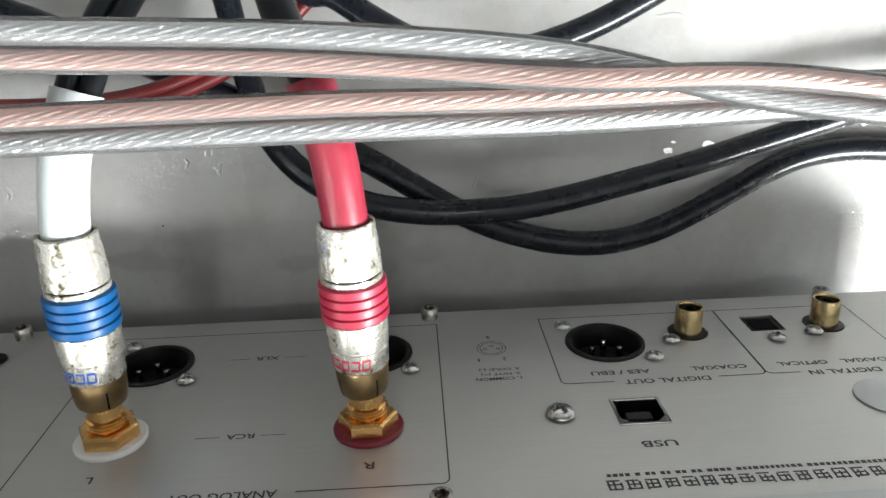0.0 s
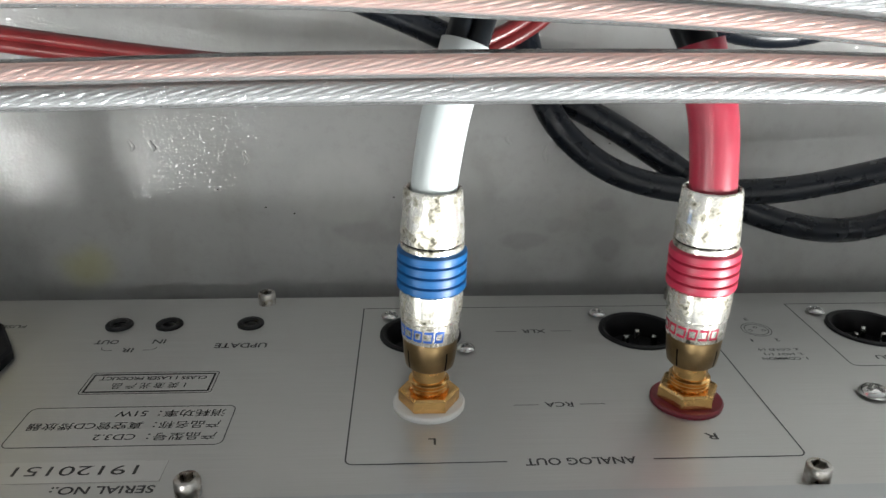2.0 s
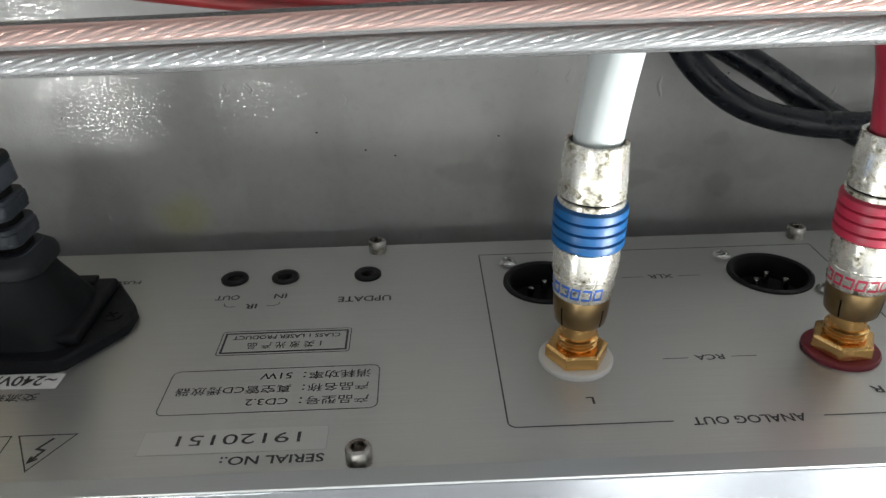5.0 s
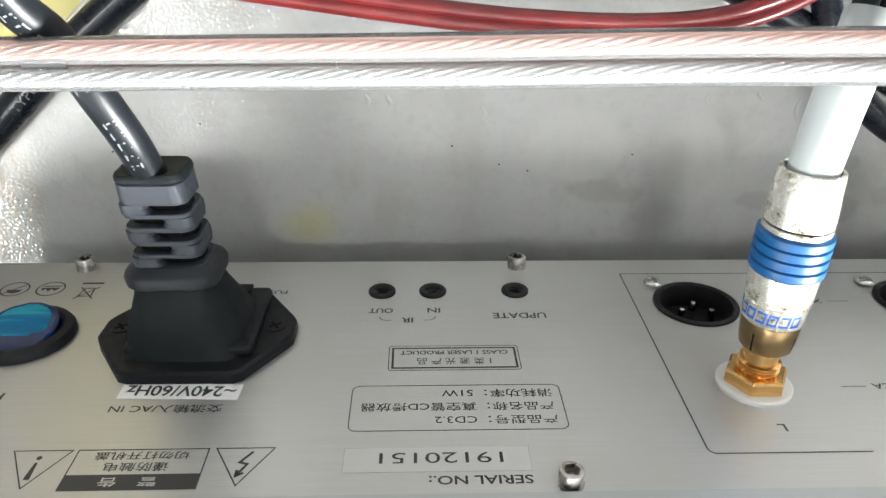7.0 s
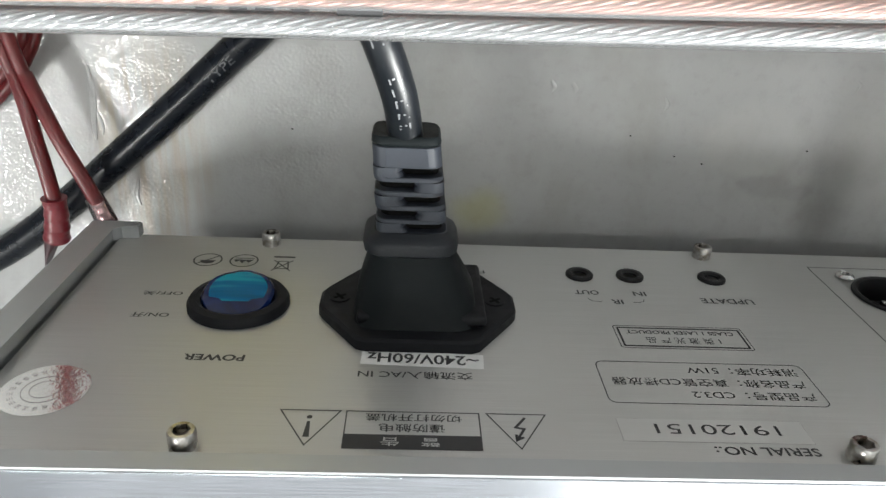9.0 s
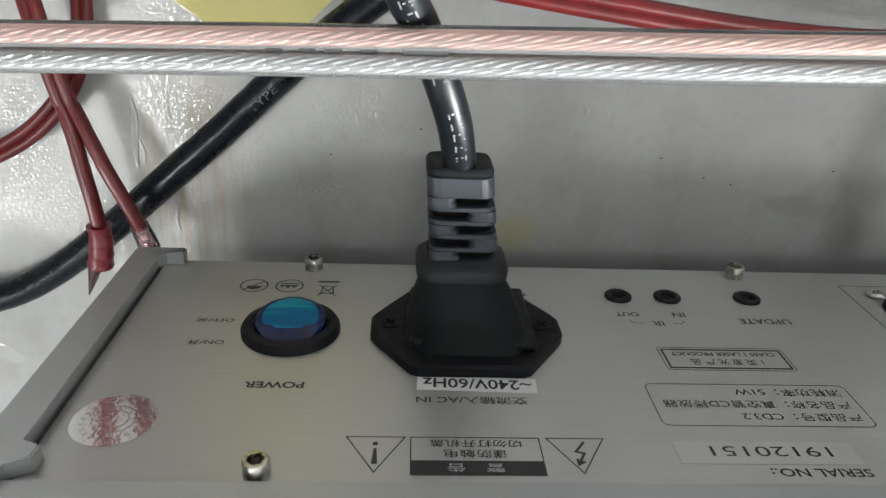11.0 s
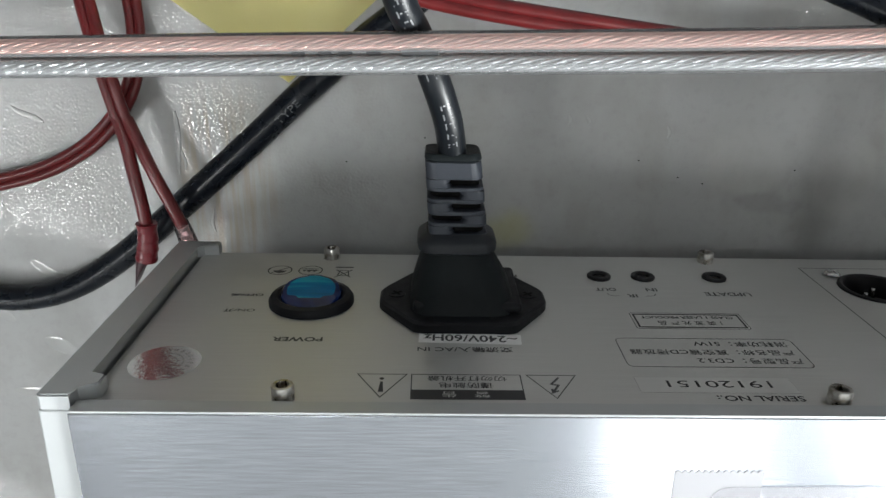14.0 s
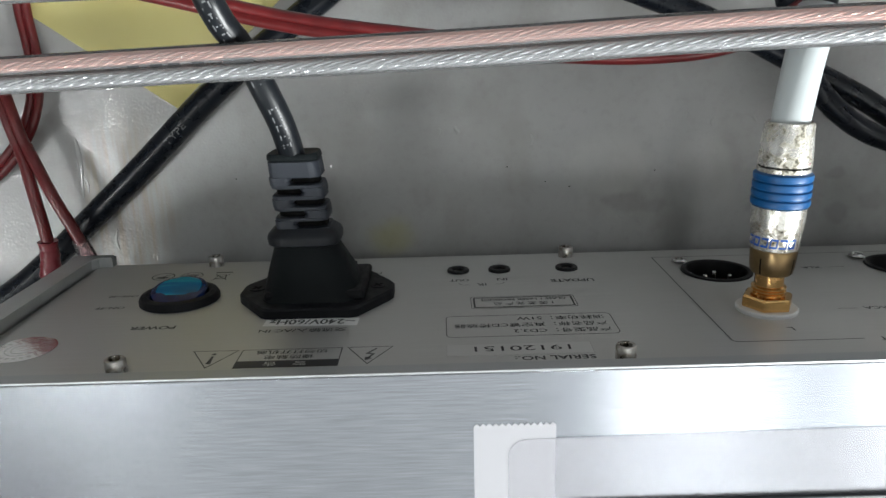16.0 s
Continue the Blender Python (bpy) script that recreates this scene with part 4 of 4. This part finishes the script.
def mains_cord():
    cord = thing("mains_cord", "thick black mains cord with a moulded plug in the inlet", "power cord")
    cx, cz = 95.4, 48.0

    def block(y, w, h, x, r=3.0):
        return [Vector((a, y, b)) for a, b in round_rect(x - w / 2, x + w / 2, cz - h / 2, cz + h / 2, r, 4)]

    bm = loft(bmesh.new(), [block(3.4, 30.6, 29.6, 95.7, 6.0), block(5.0, 30.4, 29.0, 95.7, 8.0), block(8.0, 29.2, 27.2, 95.5, 9.0), block(11.0, 27.2, 24.8, 95.2, 9.2), block(14.0, 24.8, 22.2, 94.8, 8.6), block(17.0, 22.2, 19.6, 94.4, 7.8), block(20.4, 19.8, 17.0, 94.1, 6.4)])
    part("plug_body", bm, PLUGBLACK, cord, "black moulded plug with rounded flanks")
    bm = loft(bmesh.new(), [block(19.6, 18.6, 16.0, 94.1, 5.0), block(19.8, 21.2, 18.0, 94.1, 5.2), block(20.4, 22.6, 19.2, 94.0, 5.4), block(22.4, 23.0, 19.4, 93.9, 5.4), block(23.6, 22.0, 18.6, 93.8, 5.0), block(24.6, 19.4, 16.6, 93.7, 4.4), block(25.4, 17.0, 15.0, 93.6, 3.6)])
    part("plug_shoulder", bm, SHOULDER, cord, "bulging shoulder of the plug")
    # strain relief: a grey sleeve with slots cut in from either side by turns

    def mid_x(y):
        return 93.9 - 0.085 * (y - 28)

    def side_block(y, w, side, reach):
        x = mid_x(y)
        a, b = (x - w / 2, x - w / 2 + w * reach) if side < 0 else (x + w / 2 - w * reach, x + w / 2)
        return [Vector((p, y, q)) for p, q in round_rect(a, b, cz - 6.9, cz + 7.1, 2.2, 4)]

    # core coloured near-black so that the slots look deep in shade
    part("relief_core", loft(bmesh.new(), [block(25.0, 14.8, 9.0, mid_x(25), 3.0), block(45.0, 13.8, 8.8, mid_x(45), 3.0)]), HOLE, cord)
    slots = (26.6, 29.9, 33.4, 36.9, 40.3)
    edges = [24.8] + [v for c in slots for v in (c - 1.1, c + 1.1)] + [46.4]
    for k in range(0, len(edges), 2):
        y0, y1 = edges[k], edges[k + 1]
        w0, w1 = 16.9 - 0.055 * (y0 - 25), 16.9 - 0.055 * (y1 - 25)
        part("relief_ring", loft(bmesh.new(), [block(y0, w0 - 0.5, 13.6, mid_x(y0), 2.8), block(y0 + 0.2, w0, 14.1, mid_x(y0), 3.2), block(y1 - 0.2, w1, 14.1, mid_x(y1), 3.2), block(y1, w1 - 0.5, 13.6, mid_x(y1), 2.8)]), RUBBER, cord, "mid-grey ribbed rubber ring")
        if k + 2 < len(edges):
            side = -1 if (k // 2) % 2 == 0 else 1
            y2 = edges[k + 2]
            part("relief_bridge", loft(bmesh.new(), [side_block(y1 - 0.1, w1, side, 0.46), side_block((y1 + y2) / 2, w1, side, 0.40), side_block(y2 + 0.1, w1, side, 0.46)]), RUBBER, cord)
    lip = loft(bmesh.new(), [block(46.3, 15.0, 13.4, mid_x(46), 3.2), block(46.7, 15.3, 13.6, mid_x(47), 3.2), block(47.0, 16.0, 14.3, mid_x(47), 3.4), block(48.2, 15.7, 14.1, mid_x(48), 3.2), block(48.7, 14.8, 13.3, mid_x(49), 2.6), block(48.2, 9.4, 9.2, mid_x(49), 3.0)])
    part("relief_lip", lip, PLUGBLACK, cord)
    line = spline([(92.6, 44, 49.4), (91.8, 50, 51.6), (90.5, 58, 55.2), (87.3, 68, 58.6), (82.4, 80, 61), (78.6, 87.5, 66.5), (75.4, 97, 70), (69.4, 112, 66), (51.8, 140, 43), (19.6, 185, 1), (-10, 230, -16), (-120, 480, -16)], 2.5)
    part("cord", tube(line, 4.0, 20), BLACKPVC, cord, "glossy black cord")
    print_on(cord, line, 52, 5, 4.05, -0.1, 3)
    print_on(cord, line, 70, 10, 4.05, 0.1, 5)


def wrap(line, y_start, bm, r, length, height, lean=0.0):
    """Bends a flat mesh, 0..1 by 0..1, onto a cable's upper side from the first place past y_start."""
    rows = frames(line)
    run = [0.0]
    for p, q in zip(line, line[1:]):
        run.append(run[-1] + (q - p).length)
    s0 = next(d for p, q, d in zip(line, line[1:], run[1:]) if p.y < y_start <= q.y)
    for v in bm.verts:
        d = s0 + v.co.x * length
        i = max(k for k in range(len(run) - 1) if run[k] <= d)
        f = (d - run[i]) / (run[i + 1] - run[i])
        p, s, u = (a.lerp(b, f) for a, b in zip(rows[i], rows[i + 1]))
        a = lean + (v.co.y - 0.5) * height / r
        v.co = p + r * (-math.sin(a) * s + math.cos(a) * u)
    return bm


def print_on(parent, line, y_start, count, r, lean=0.0, seed=1):
    """Pale marks along a cable, too worn to read: a few short bars for each letter."""
    rnd = random.Random(seed)
    for k in range(count):
        bm = bmesh.new()
        for bar in range(3):
            if bar == 0:
                x0, x1, y0, y1 = 0.0, 0.16, 0.0, 1.0
            elif bar == 1:
                y0 = rnd.choice((0.0, 0.42, 0.84))
                x0, x1, y1 = 0.16, rnd.uniform(0.5, 0.7), y0 + 0.16
            else:
                x0 = rnd.choice((0.34, 0.56))
                x1, y0, y1 = x0 + 0.15, rnd.choice((0.0, 0.3)), rnd.choice((0.7, 1.0))
            bm.faces.new([bm.verts.new((x, y, 0)) for x, y in ((x0, y0), (x1, y0), (x1, y1), (x0, y1))])
        for v in bm.verts:
            v.co.x = (k + v.co.x * 0.9) / count
        part("cable_mark", wrap(line, y_start, bm, r, count * 2.9, 2.6, lean), CABLEPRINT, parent, smooth=False)


def word_on(parent, line, y_start, body, r, length, height, lean=0.0):
    cu = bpy.data.curves.new("words", "FONT")
    cu.body, cu.resolution_u = body, 2
    ob = bpy.data.objects.new("words", cu)
    scene.collection.objects.link(ob)
    me = bpy.data.meshes.new_from_object(ob.evaluated_get(bpy.context.evaluated_depsgraph_get()))
    bpy.data.objects.remove(ob)
    bm = bmesh.new()
    bm.from_mesh(me)
    bpy.data.meshes.remove(me)
    xs, ys = [v.co.x for v in bm.verts], [v.co.y for v in bm.verts]
    for v in bm.verts:
        v.co = ((v.co.x - min(xs)) / (max(xs) - min(xs)), (v.co.y - min(ys)) / (max(ys) - min(ys)), 0)
    part("lettering", wrap(line, y_start, bm, r, length, height, lean), CABLEPRINT, parent, smooth=False)


mains_cord()

# ---- cables on the surface behind the player ----


def loose_cable(name, label, category, pts, r, material, step=4.0, offs=((0, 0),), part_name="jacket"):
    cable = thing(name, label, category)
    line = spline(pts, step)
    for _ in range(4):
        line = line[:1] + [(a + 2 * b + c) / 4 for a, b, c in zip(line, line[1:], line[2:])] + line[-1:]
    for side, lift in offs:
        part(part_name, tube(line, r, 18, side=side, lift=lift), material, cable)
    return cable, line


black_cord, line = loose_cable("power_cable", "thick satin black power cable lying on the white surface", "cable",
    [(-420.7, 60.7, -15), (-180.7, 0.7, -15), (-125.7, -16.3, -15), (-91.7, -26.3, -15), (-76.7, -27.9, -15), (-62.7, -26.1, -15), (-47.7, -20.1, -15), (-31.7, -9.3, -15), (-17.7, 2.3, -15), (-0.7, 17.3, -15), (21.3, 36.7, -15), (42.3, 56.2, -15), (64.3, 74.2, -15), (89.3, 92.7, -15), (124.3, 118.7, -15), (169.3, 160.7, -15), (239.3, 420.7, -15)], 5.0, MATTEPVC)
word_on(black_cord, line, 44, "TYPE", 5.05, 11.0, 2.6, -0.25)
print_on(black_cord, line, 26, 6, 4.05, -0.25, 8)
print_on(black_cord, line, 60, 5, 4.05, -0.25, 9)
loose_cable("signal_cable", "black signal cable looping over the white surface", "cable",
    [(262, 420, -16), (258, 151, -8.4), (262.7, 98.8, -1.5), (266.7, 79.7, 3.7), (270.8, 65.2, 8.1), (278, 55.1, 11.1), (292.8, 44.1, 11.9), (314.8, 38.3, 11.6), (336.5, 38.0, 12.4), (357, 39.9, 12.1), (395.6, 47.4, 8.2), (420.5, 52.4, 2.7), (457.5, 61.5, -1.6), (479.9, 67.4, -5), (516.5, 79.2, -8.6), (618.2, 141.6, -12.3), (700, 400, -16)], 4.0, MATTEPVC)
loose_cable("signal_cable", "black signal cable looping over the white surface", "cable",
    [(60, 420, -16), (120.4, 168.1, -14), (170.8, 114.3, -9), (202.3, 98.8, -4), (233.9, 86.5, 0), (255, 76.6, 1.5), (276.2, 65.6, 1.0), (293.6, 57.0, 0.5), (311.6, 45.8, 1.0), (325, 37, 2.0), (338, 30, 2.5), (353, 24.6, 2.4), (373.8, 20.6, 0.4), (394.5, 22.3, -3.8), (416.9, 30.4, -8.9), (443, 42.6, -13.1), (462.4, 45.8, -15.2), (482.2, 44.8, -15.8), (514.5, 39.7, -15.8), (637.2, 9.9, -15.8), (900, -60, -15.8)], 4.2, MATTEPVC)
loose_cable("signal_cable", "black signal cable looping over the white surface", "cable",
    [(200, 420, -16), (269.4, 136, -5.9), (294.9, 103.2, 2.9), (309.9, 93.2, 8.7), (322.1, 86.6, 10.6), (337, 84.4, 9.6), (354, 86.6, 6.5), (371.3, 91.9, 3.3), (389.1, 100.2, -0.4), (407.4, 109.8, -3.7), (428, 122.2, -6.7), (451.8, 140.7, -9.4), (482.8, 175.4, -11.7), (518.9, 240.2, -13.9), (560, 420, -16)], 4.0, MATTEPVC)

# dark red twin cables
TWIN = ((-1.55, 0.0), (1.55, 0.0))
loose_cable("red_twin_cable", "dark red twin-core cable crossing above the white surface", "cable",
    [(-260, 260, -17.5), (-80, 151.7, -16.4), (-10, 117, -0.3), (20, 104.5, 9.6), (46, 97.9, 11), (90, 87.4, 13.4), (140, 80.2, 14.5), (180, 75.5, 13), (215, 74.3, 12.9), (240, 76.9, 12.0), (263, 85.2, 6.6), (281, 98.8, -2), (300, 120.3, -11.7), (320, 160.2, -17.5), (360, 420, -17.5)], 2.15, REDPVC, offs=TWIN)


def red_pigtail():
    cable = thing("red_twin_cable", "dark red twin-core cable split into two crimped ends beside the player", "cable")
    trunk = spline([(-70, 300, -17), (-41.8, 150, -13.5), (-33.6, 104, -11), (-30.4, 86, -8.5), (-27.3, 72, -6.0), (-24.6, 60, -4.6), (-22.6, 51, -4.2), (-21, 45, -4)], 3)
    for side in (-1.5, 1.5):
        part("core", tube(trunk, 2.0, 16, side=side), REDPVC, cable)
    a = spline([(-22.4, 46, -4), (-20.2, 38, -2.6), (-18.2, 26, -1.2), (-16.6, 16, -0.6), (-15.9, 6, -0.8)], 2)
    b = spline([(-19.4, 46, -4), (-15.8, 38, -2.4), (-11.0, 27, -0.6), (-6.4, 16, -0.8), (-3.4, 7.6, -1.6)], 2)
    part("core", tube(a, 2.3, 16), REDPVC, cable)
    part("core", tube(b, 2.2, 16), REDPVC, cable)
    shrink = part("shrink_tube", tube(spline([(-15.9, 9, -0.6), (-16.1, 4, -0.9), (-16.8, -0.5, -1.3), (-18.0, -5.4, -2.0)], 0.6), lambda t: 3.3 + 0.6 * t + 0.12 * math.sin(t * 21) + 0.1 * math.sin(t * 47 + 1) + 0.4 * max(0.0, 1 - 9 * t), 20), REDSHRINK, cable, "wrinkled dark red shrink tube")
    # the sleeve's end is dark inside and cut at a slant
    rings = []
    for k in range(6):
        u = k / 5
        w, c = 3.9 * (1 - 0.35 * u), Vector((-17.8 - 2.6 * u, -5.0 - 1.0 * u, -2.0 - 1.0 * u))
        rings.append([c + Vector((w * math.cos(q) - 0.8 * u, -11.0 * u * (0.55 - 0.45 * math.cos(q)), 3.7 * (1 - 0.25 * u) * math.sin(q))) for q in (2 * math.pi * n / 18 for n in range(18))])
    part("cut_end", loft(bmesh.new(), rings), DARKSHRINK, shrink, "dark slanting end of the shrink tube")
    crimp = part("crimp", tube(spline([(-3.6, 8.0, -1.6), (-2.9, 4.6, -2.2), (-2.5, 1.6, -3.0)], 0.7), lambda t: 1.7 + 0.3 * math.sin(14 * t), 16), TINNED, cable, "bright crimped terminal")
    part("clear_tube", tube(spline([(-4.0, 9.0, -1.4), (-2.9, 4.6, -2.2), (-2.2, 0.2, -3.4)], 0.8), lambda t: 2.9 + 0.5 * t, 18), CRIMPTUBE, crimp, "clear pinkish tube")

red_pigtail()
loose_cable("red_twin_cable", "dark red twin-core cable curving over the white surface", "cable",
    [(40, 300, -17.4), (-3.3, 151.1, -17.4), (-17.8, 107.7, -17), (-18.5, 91.4, -17), (-16.8, 75.5, -16), (-18.4, 57, -11.5), (-26, 45.2, -11.5), (-36.4, 35.2, -13), (-54.4, 25.2, -14), (-81.3, 17.6, -15.8), (-131.2, 6.3, -17.4), (-420, -30, -17.4)], 1.75, REDPVC, offs=((-1.5, 0.0), (1.5, 0.0)))

# ---- clear twin speaker cables strung across ----


def speaker_cable(label, pts, upper_copper, twist=None):
    cable = thing("speaker_cable", label, "speaker cable", "clear speaker cables strung across")
    line = spline(pts, 1.6)
    # the twin may turn over on its way: twist gives the x at which it starts and ends a half turn
    rows = []
    for p, s, u in frames(line):
        f = 0.0
        if twist:
            f = min(1.0, max(0.0, (p.x - twist[0]) / (twist[1] - twist[0])))
            f = math.pi * f * f * (3 - 2 * f)
        rows.append((p, math.cos(f) * s + math.sin(f) * u, math.cos(f) * u - math.sin(f) * s))
    for k, (side, metal, what) in enumerate(((2.55, COPPER, "copper"), (-2.55, TINNED, "tinned"))):
        side = side if upper_copper else -side
        mid = [p - s * side for p, s, u in rows]
        bm = bmesh.new()
        ropes, pitch, rr, rc = 11, 44.0, 0.42, 1.52
        run = [0.0]
        for p, q in zip(line, line[1:]):
            run.append(run[-1] + (q - p).length)
        for j in range(ropes):
            rings = []
            for (p, s, u), c0, d in zip(rows, mid, run):
                a = 2 * math.pi * (d / pitch + j / ropes)
                o, w = math.cos(a) * s + math.sin(a) * u, -math.sin(a) * s + math.cos(a) * u
                rings.append([c0 + rc * o + rr * (math.cos(b) * o + math.sin(b) * w) for b in (2 * math.pi * i / 6 for i in range(6))])
            loft(bm, rings)
        tube(mid, 1.4, 10, bm=bm)
        part("conductor", bm, metal, cable, f"twisted {what} strands")
        part("insulation", tube(mid, 2.72, 24), VINYL, cable, "clear vinyl")
    part("web", tube(line, 0.8, 8), VINYL, cable)
    return cable, line


near, near_line = speaker_cable("clear twin speaker cable with copper and silver strands above the plugs",
    [(-420, 66, -16), (-260, 67.1, 19.5), (-130, 70.1, 45.7), (-50, 72.2, 56.2), (50, 75.7, 64.6), (150, 79.0, 74.2), (200, 81.1, 79.4), (250, 82.4, 83.4), (300, 82.5, 82.8), (350, 81.0, 77.4), (420, 80.2, 67.8), (460, 77.9, 60.7), (560, 70.7, 37.8), (720, 60, -16)], True)
speaker_cable("clear twin speaker cable with copper and silver strands beside another",
    [(-420, 96, -16), (-260, 96, 37), (-130, 96, 71.7), (-50, 96.4, 83), (100, 99, 84.5), (200, 99.9, 85), (250, 98.3, 85.5), (300, 95.8, 86), (350, 90.6, 85.6), (420, 80.3, 83), (460, 72.7, 79.4), (560, 51.3, 51.5), (720, 20, -16)], False, (318, 412))
bm = bmesh.new()
# four printed dashes; the last block paints the dark cord seen through the vinyl
for k, (xa, xb) in enumerate(((51, 55), (57.5, 61), (64, 67.5), (70, 74), (78, 87))):
    i0 = min(range(len(near_line)), key=lambda i: abs(near_line[i].x - xa))
    i1 = max(i0 + 1, min(range(len(near_line)), key=lambda i: abs(near_line[i].x - xb)))
    for (p, s, u), (q, s2, u2) in zip(frames(near_line)[i0:i1], frames(near_line)[i0 + 1:i1 + 1]):
        lo, hi = (0.0, 0.55) if xb < 75 else (-0.6, 0.9)
        bm.faces.new([bm.verts.new(v) for v in (p - s * lo + u * 1.4, p - s * hi + u * 1.9, q - s2 * hi + u2 * 1.9, q - s2 * lo + u2 * 1.4)])
part("cable_mark", bm, INK, near, "dark printed marks and a dark block for the cord showing through", smooth=False)

# ---- yellow note and a yellow dot on the surface ----
bm = bmesh.new()
rows = []
for i in range(9):
    row = []
    for j in range(9):
        a, b = i / 8, j / 8
        p = Vector((34.5, 57.0, 0)) + a * Vector((-61, 43, 0)) + b * Vector((55, 50, 0))
        lift = 0.15 + 1.8 * max(0.0, a - 0.72) ** 1.5 * 3 + 0.25 * math.sin(3 * b + 2 * a)
        row.append(bm.verts.new((p.x, p.y, FLOOR_Z + 0.35 + abs(lift))))
    rows.append(row)
for i in range(8):
    for j in range(8):
        bm.faces.new((rows[i][j], rows[i + 1][j], rows[i + 1][j + 1], rows[i][j + 1]))
bmesh.ops.solidify(bm, geom=bm.faces[:], thickness=0.1)
tagged(part("sticky_note", bm, YELLOW, None, smooth=False), "pale yellow paper note lying under the cables", "paper note")

# ---- ridges in the lacquer, white flecks and specks of dirt ----
floor_ob = bpy.data.objects["floor"]
for x, y, length, width, turn in ((-8.2, 34, 24, 1.1, 0), (-6.6, 28, 9, 0.6, 5), (248.2, 46.5, 4.5, 0.8, 0), (278.3, 42.2, 7, 0.7, 0), (237.2, 49, 3.5, 0.7, 10), (137.8, 45.3, 4, 0.8, 0), (144.8, 45.2, 3.5, 0.9, 0),
                                  (175.4, 41, 4.5, 0.7, 0), (265.0, 47, 3.5, 0.7, 8), (336.5, 38, 5, 0.8, 0), (11, 33, 5, 0.8, 0), (2.6, 4, 9, 0.6, 0), (-66, -17, 11, 2.2, 62), (-65, -51, 13, 3.4, 70), (-80, -73, 16, 2.4, 84), (-86, -36, 12, 2.6, 40),
                                  (-58, -20, 8, 0.7, 70), (-78, 12, 7, 0.7, 20), (-62, 44, 12, 1.0, 60), (-84, 50, 9, 0.9, 75), (-40, 66, 6, 0.6, 30), (330, 88, 9, 0.7, 80), (372, 76, 7, 0.7, 75), (402, 92, 10, 0.8, 82)):
    rings = []
    c, d = Vector((x, y, 0)), Matrix.Rotation(radians(turn), 4, "Z")
    for k in range(9):
        t = k / 8
        w = width * math.sin(math.pi * (0.06 + 0.88 * t)) ** 0.6
        o = 0.5 * math.sin(5 * t + x)
        rings.append([c + d @ Vector((o + w * math.cos(a), length * (t - 0.5), 0)) + Vector((0, 0, FLOOR_Z + 0.02 + (0.30 if width < 1.5 else 0.085) * w * max(0.0, math.sin(a)))) for a in (math.pi * q / 7 for q in range(8))])
    part("lacquer_ridge", loft(bmesh.new(), rings), LACQUER, floor_ob)

_rnd = random.Random(11)
for x, y, r in ((404.2, 46.6, 1.7), (418.2, 48.6, 2.3), (474.5, 54.2, 2.2), (406.0, 49.6, 0.9), (470.0, 38.5, 0.8), (462.5, 42.5, 0.7)):
    pts = [(r * _rnd.uniform(0.7, 1.3) * math.cos(a), 0.7 * r * _rnd.uniform(0.6, 1.3) * math.sin(a)) for a in (2 * math.pi * k / 9 for k in range(9))]
    rings = [[Vector((x + a, y + b, FLOOR_Z + (0.02 if low else 0.3 - 0.03 * a + 0.04 * b))) for a, b in pts] for low in (1, 0)]
    tagged(part("foil_scrap", loft(bmesh.new(), rings), FLECK, None, smooth=False), "tiny shiny silver foil scrap lying on the surface", "scrap", "foil scraps")
for x, y in ((181.0, 23.5), (54.5, 28.0), (84.0, 37.5), (225.6, 27.0), (165.2, 30.0), (190.8, 21.2), (300.2, 46.0)):
    tagged(part("dirt_speck", slab(bmesh.new(), [(x + 0.35 * math.cos(a), y + 0.22 * math.sin(a)) for a in (2 * math.pi * k / 7 for k in range(7))], FLOOR_Z + 0.02, FLOOR_Z + 0.25), HOLE, None, smooth=False),
           "tiny dark speck of dirt on the surface", "speck", "specks of dirt")
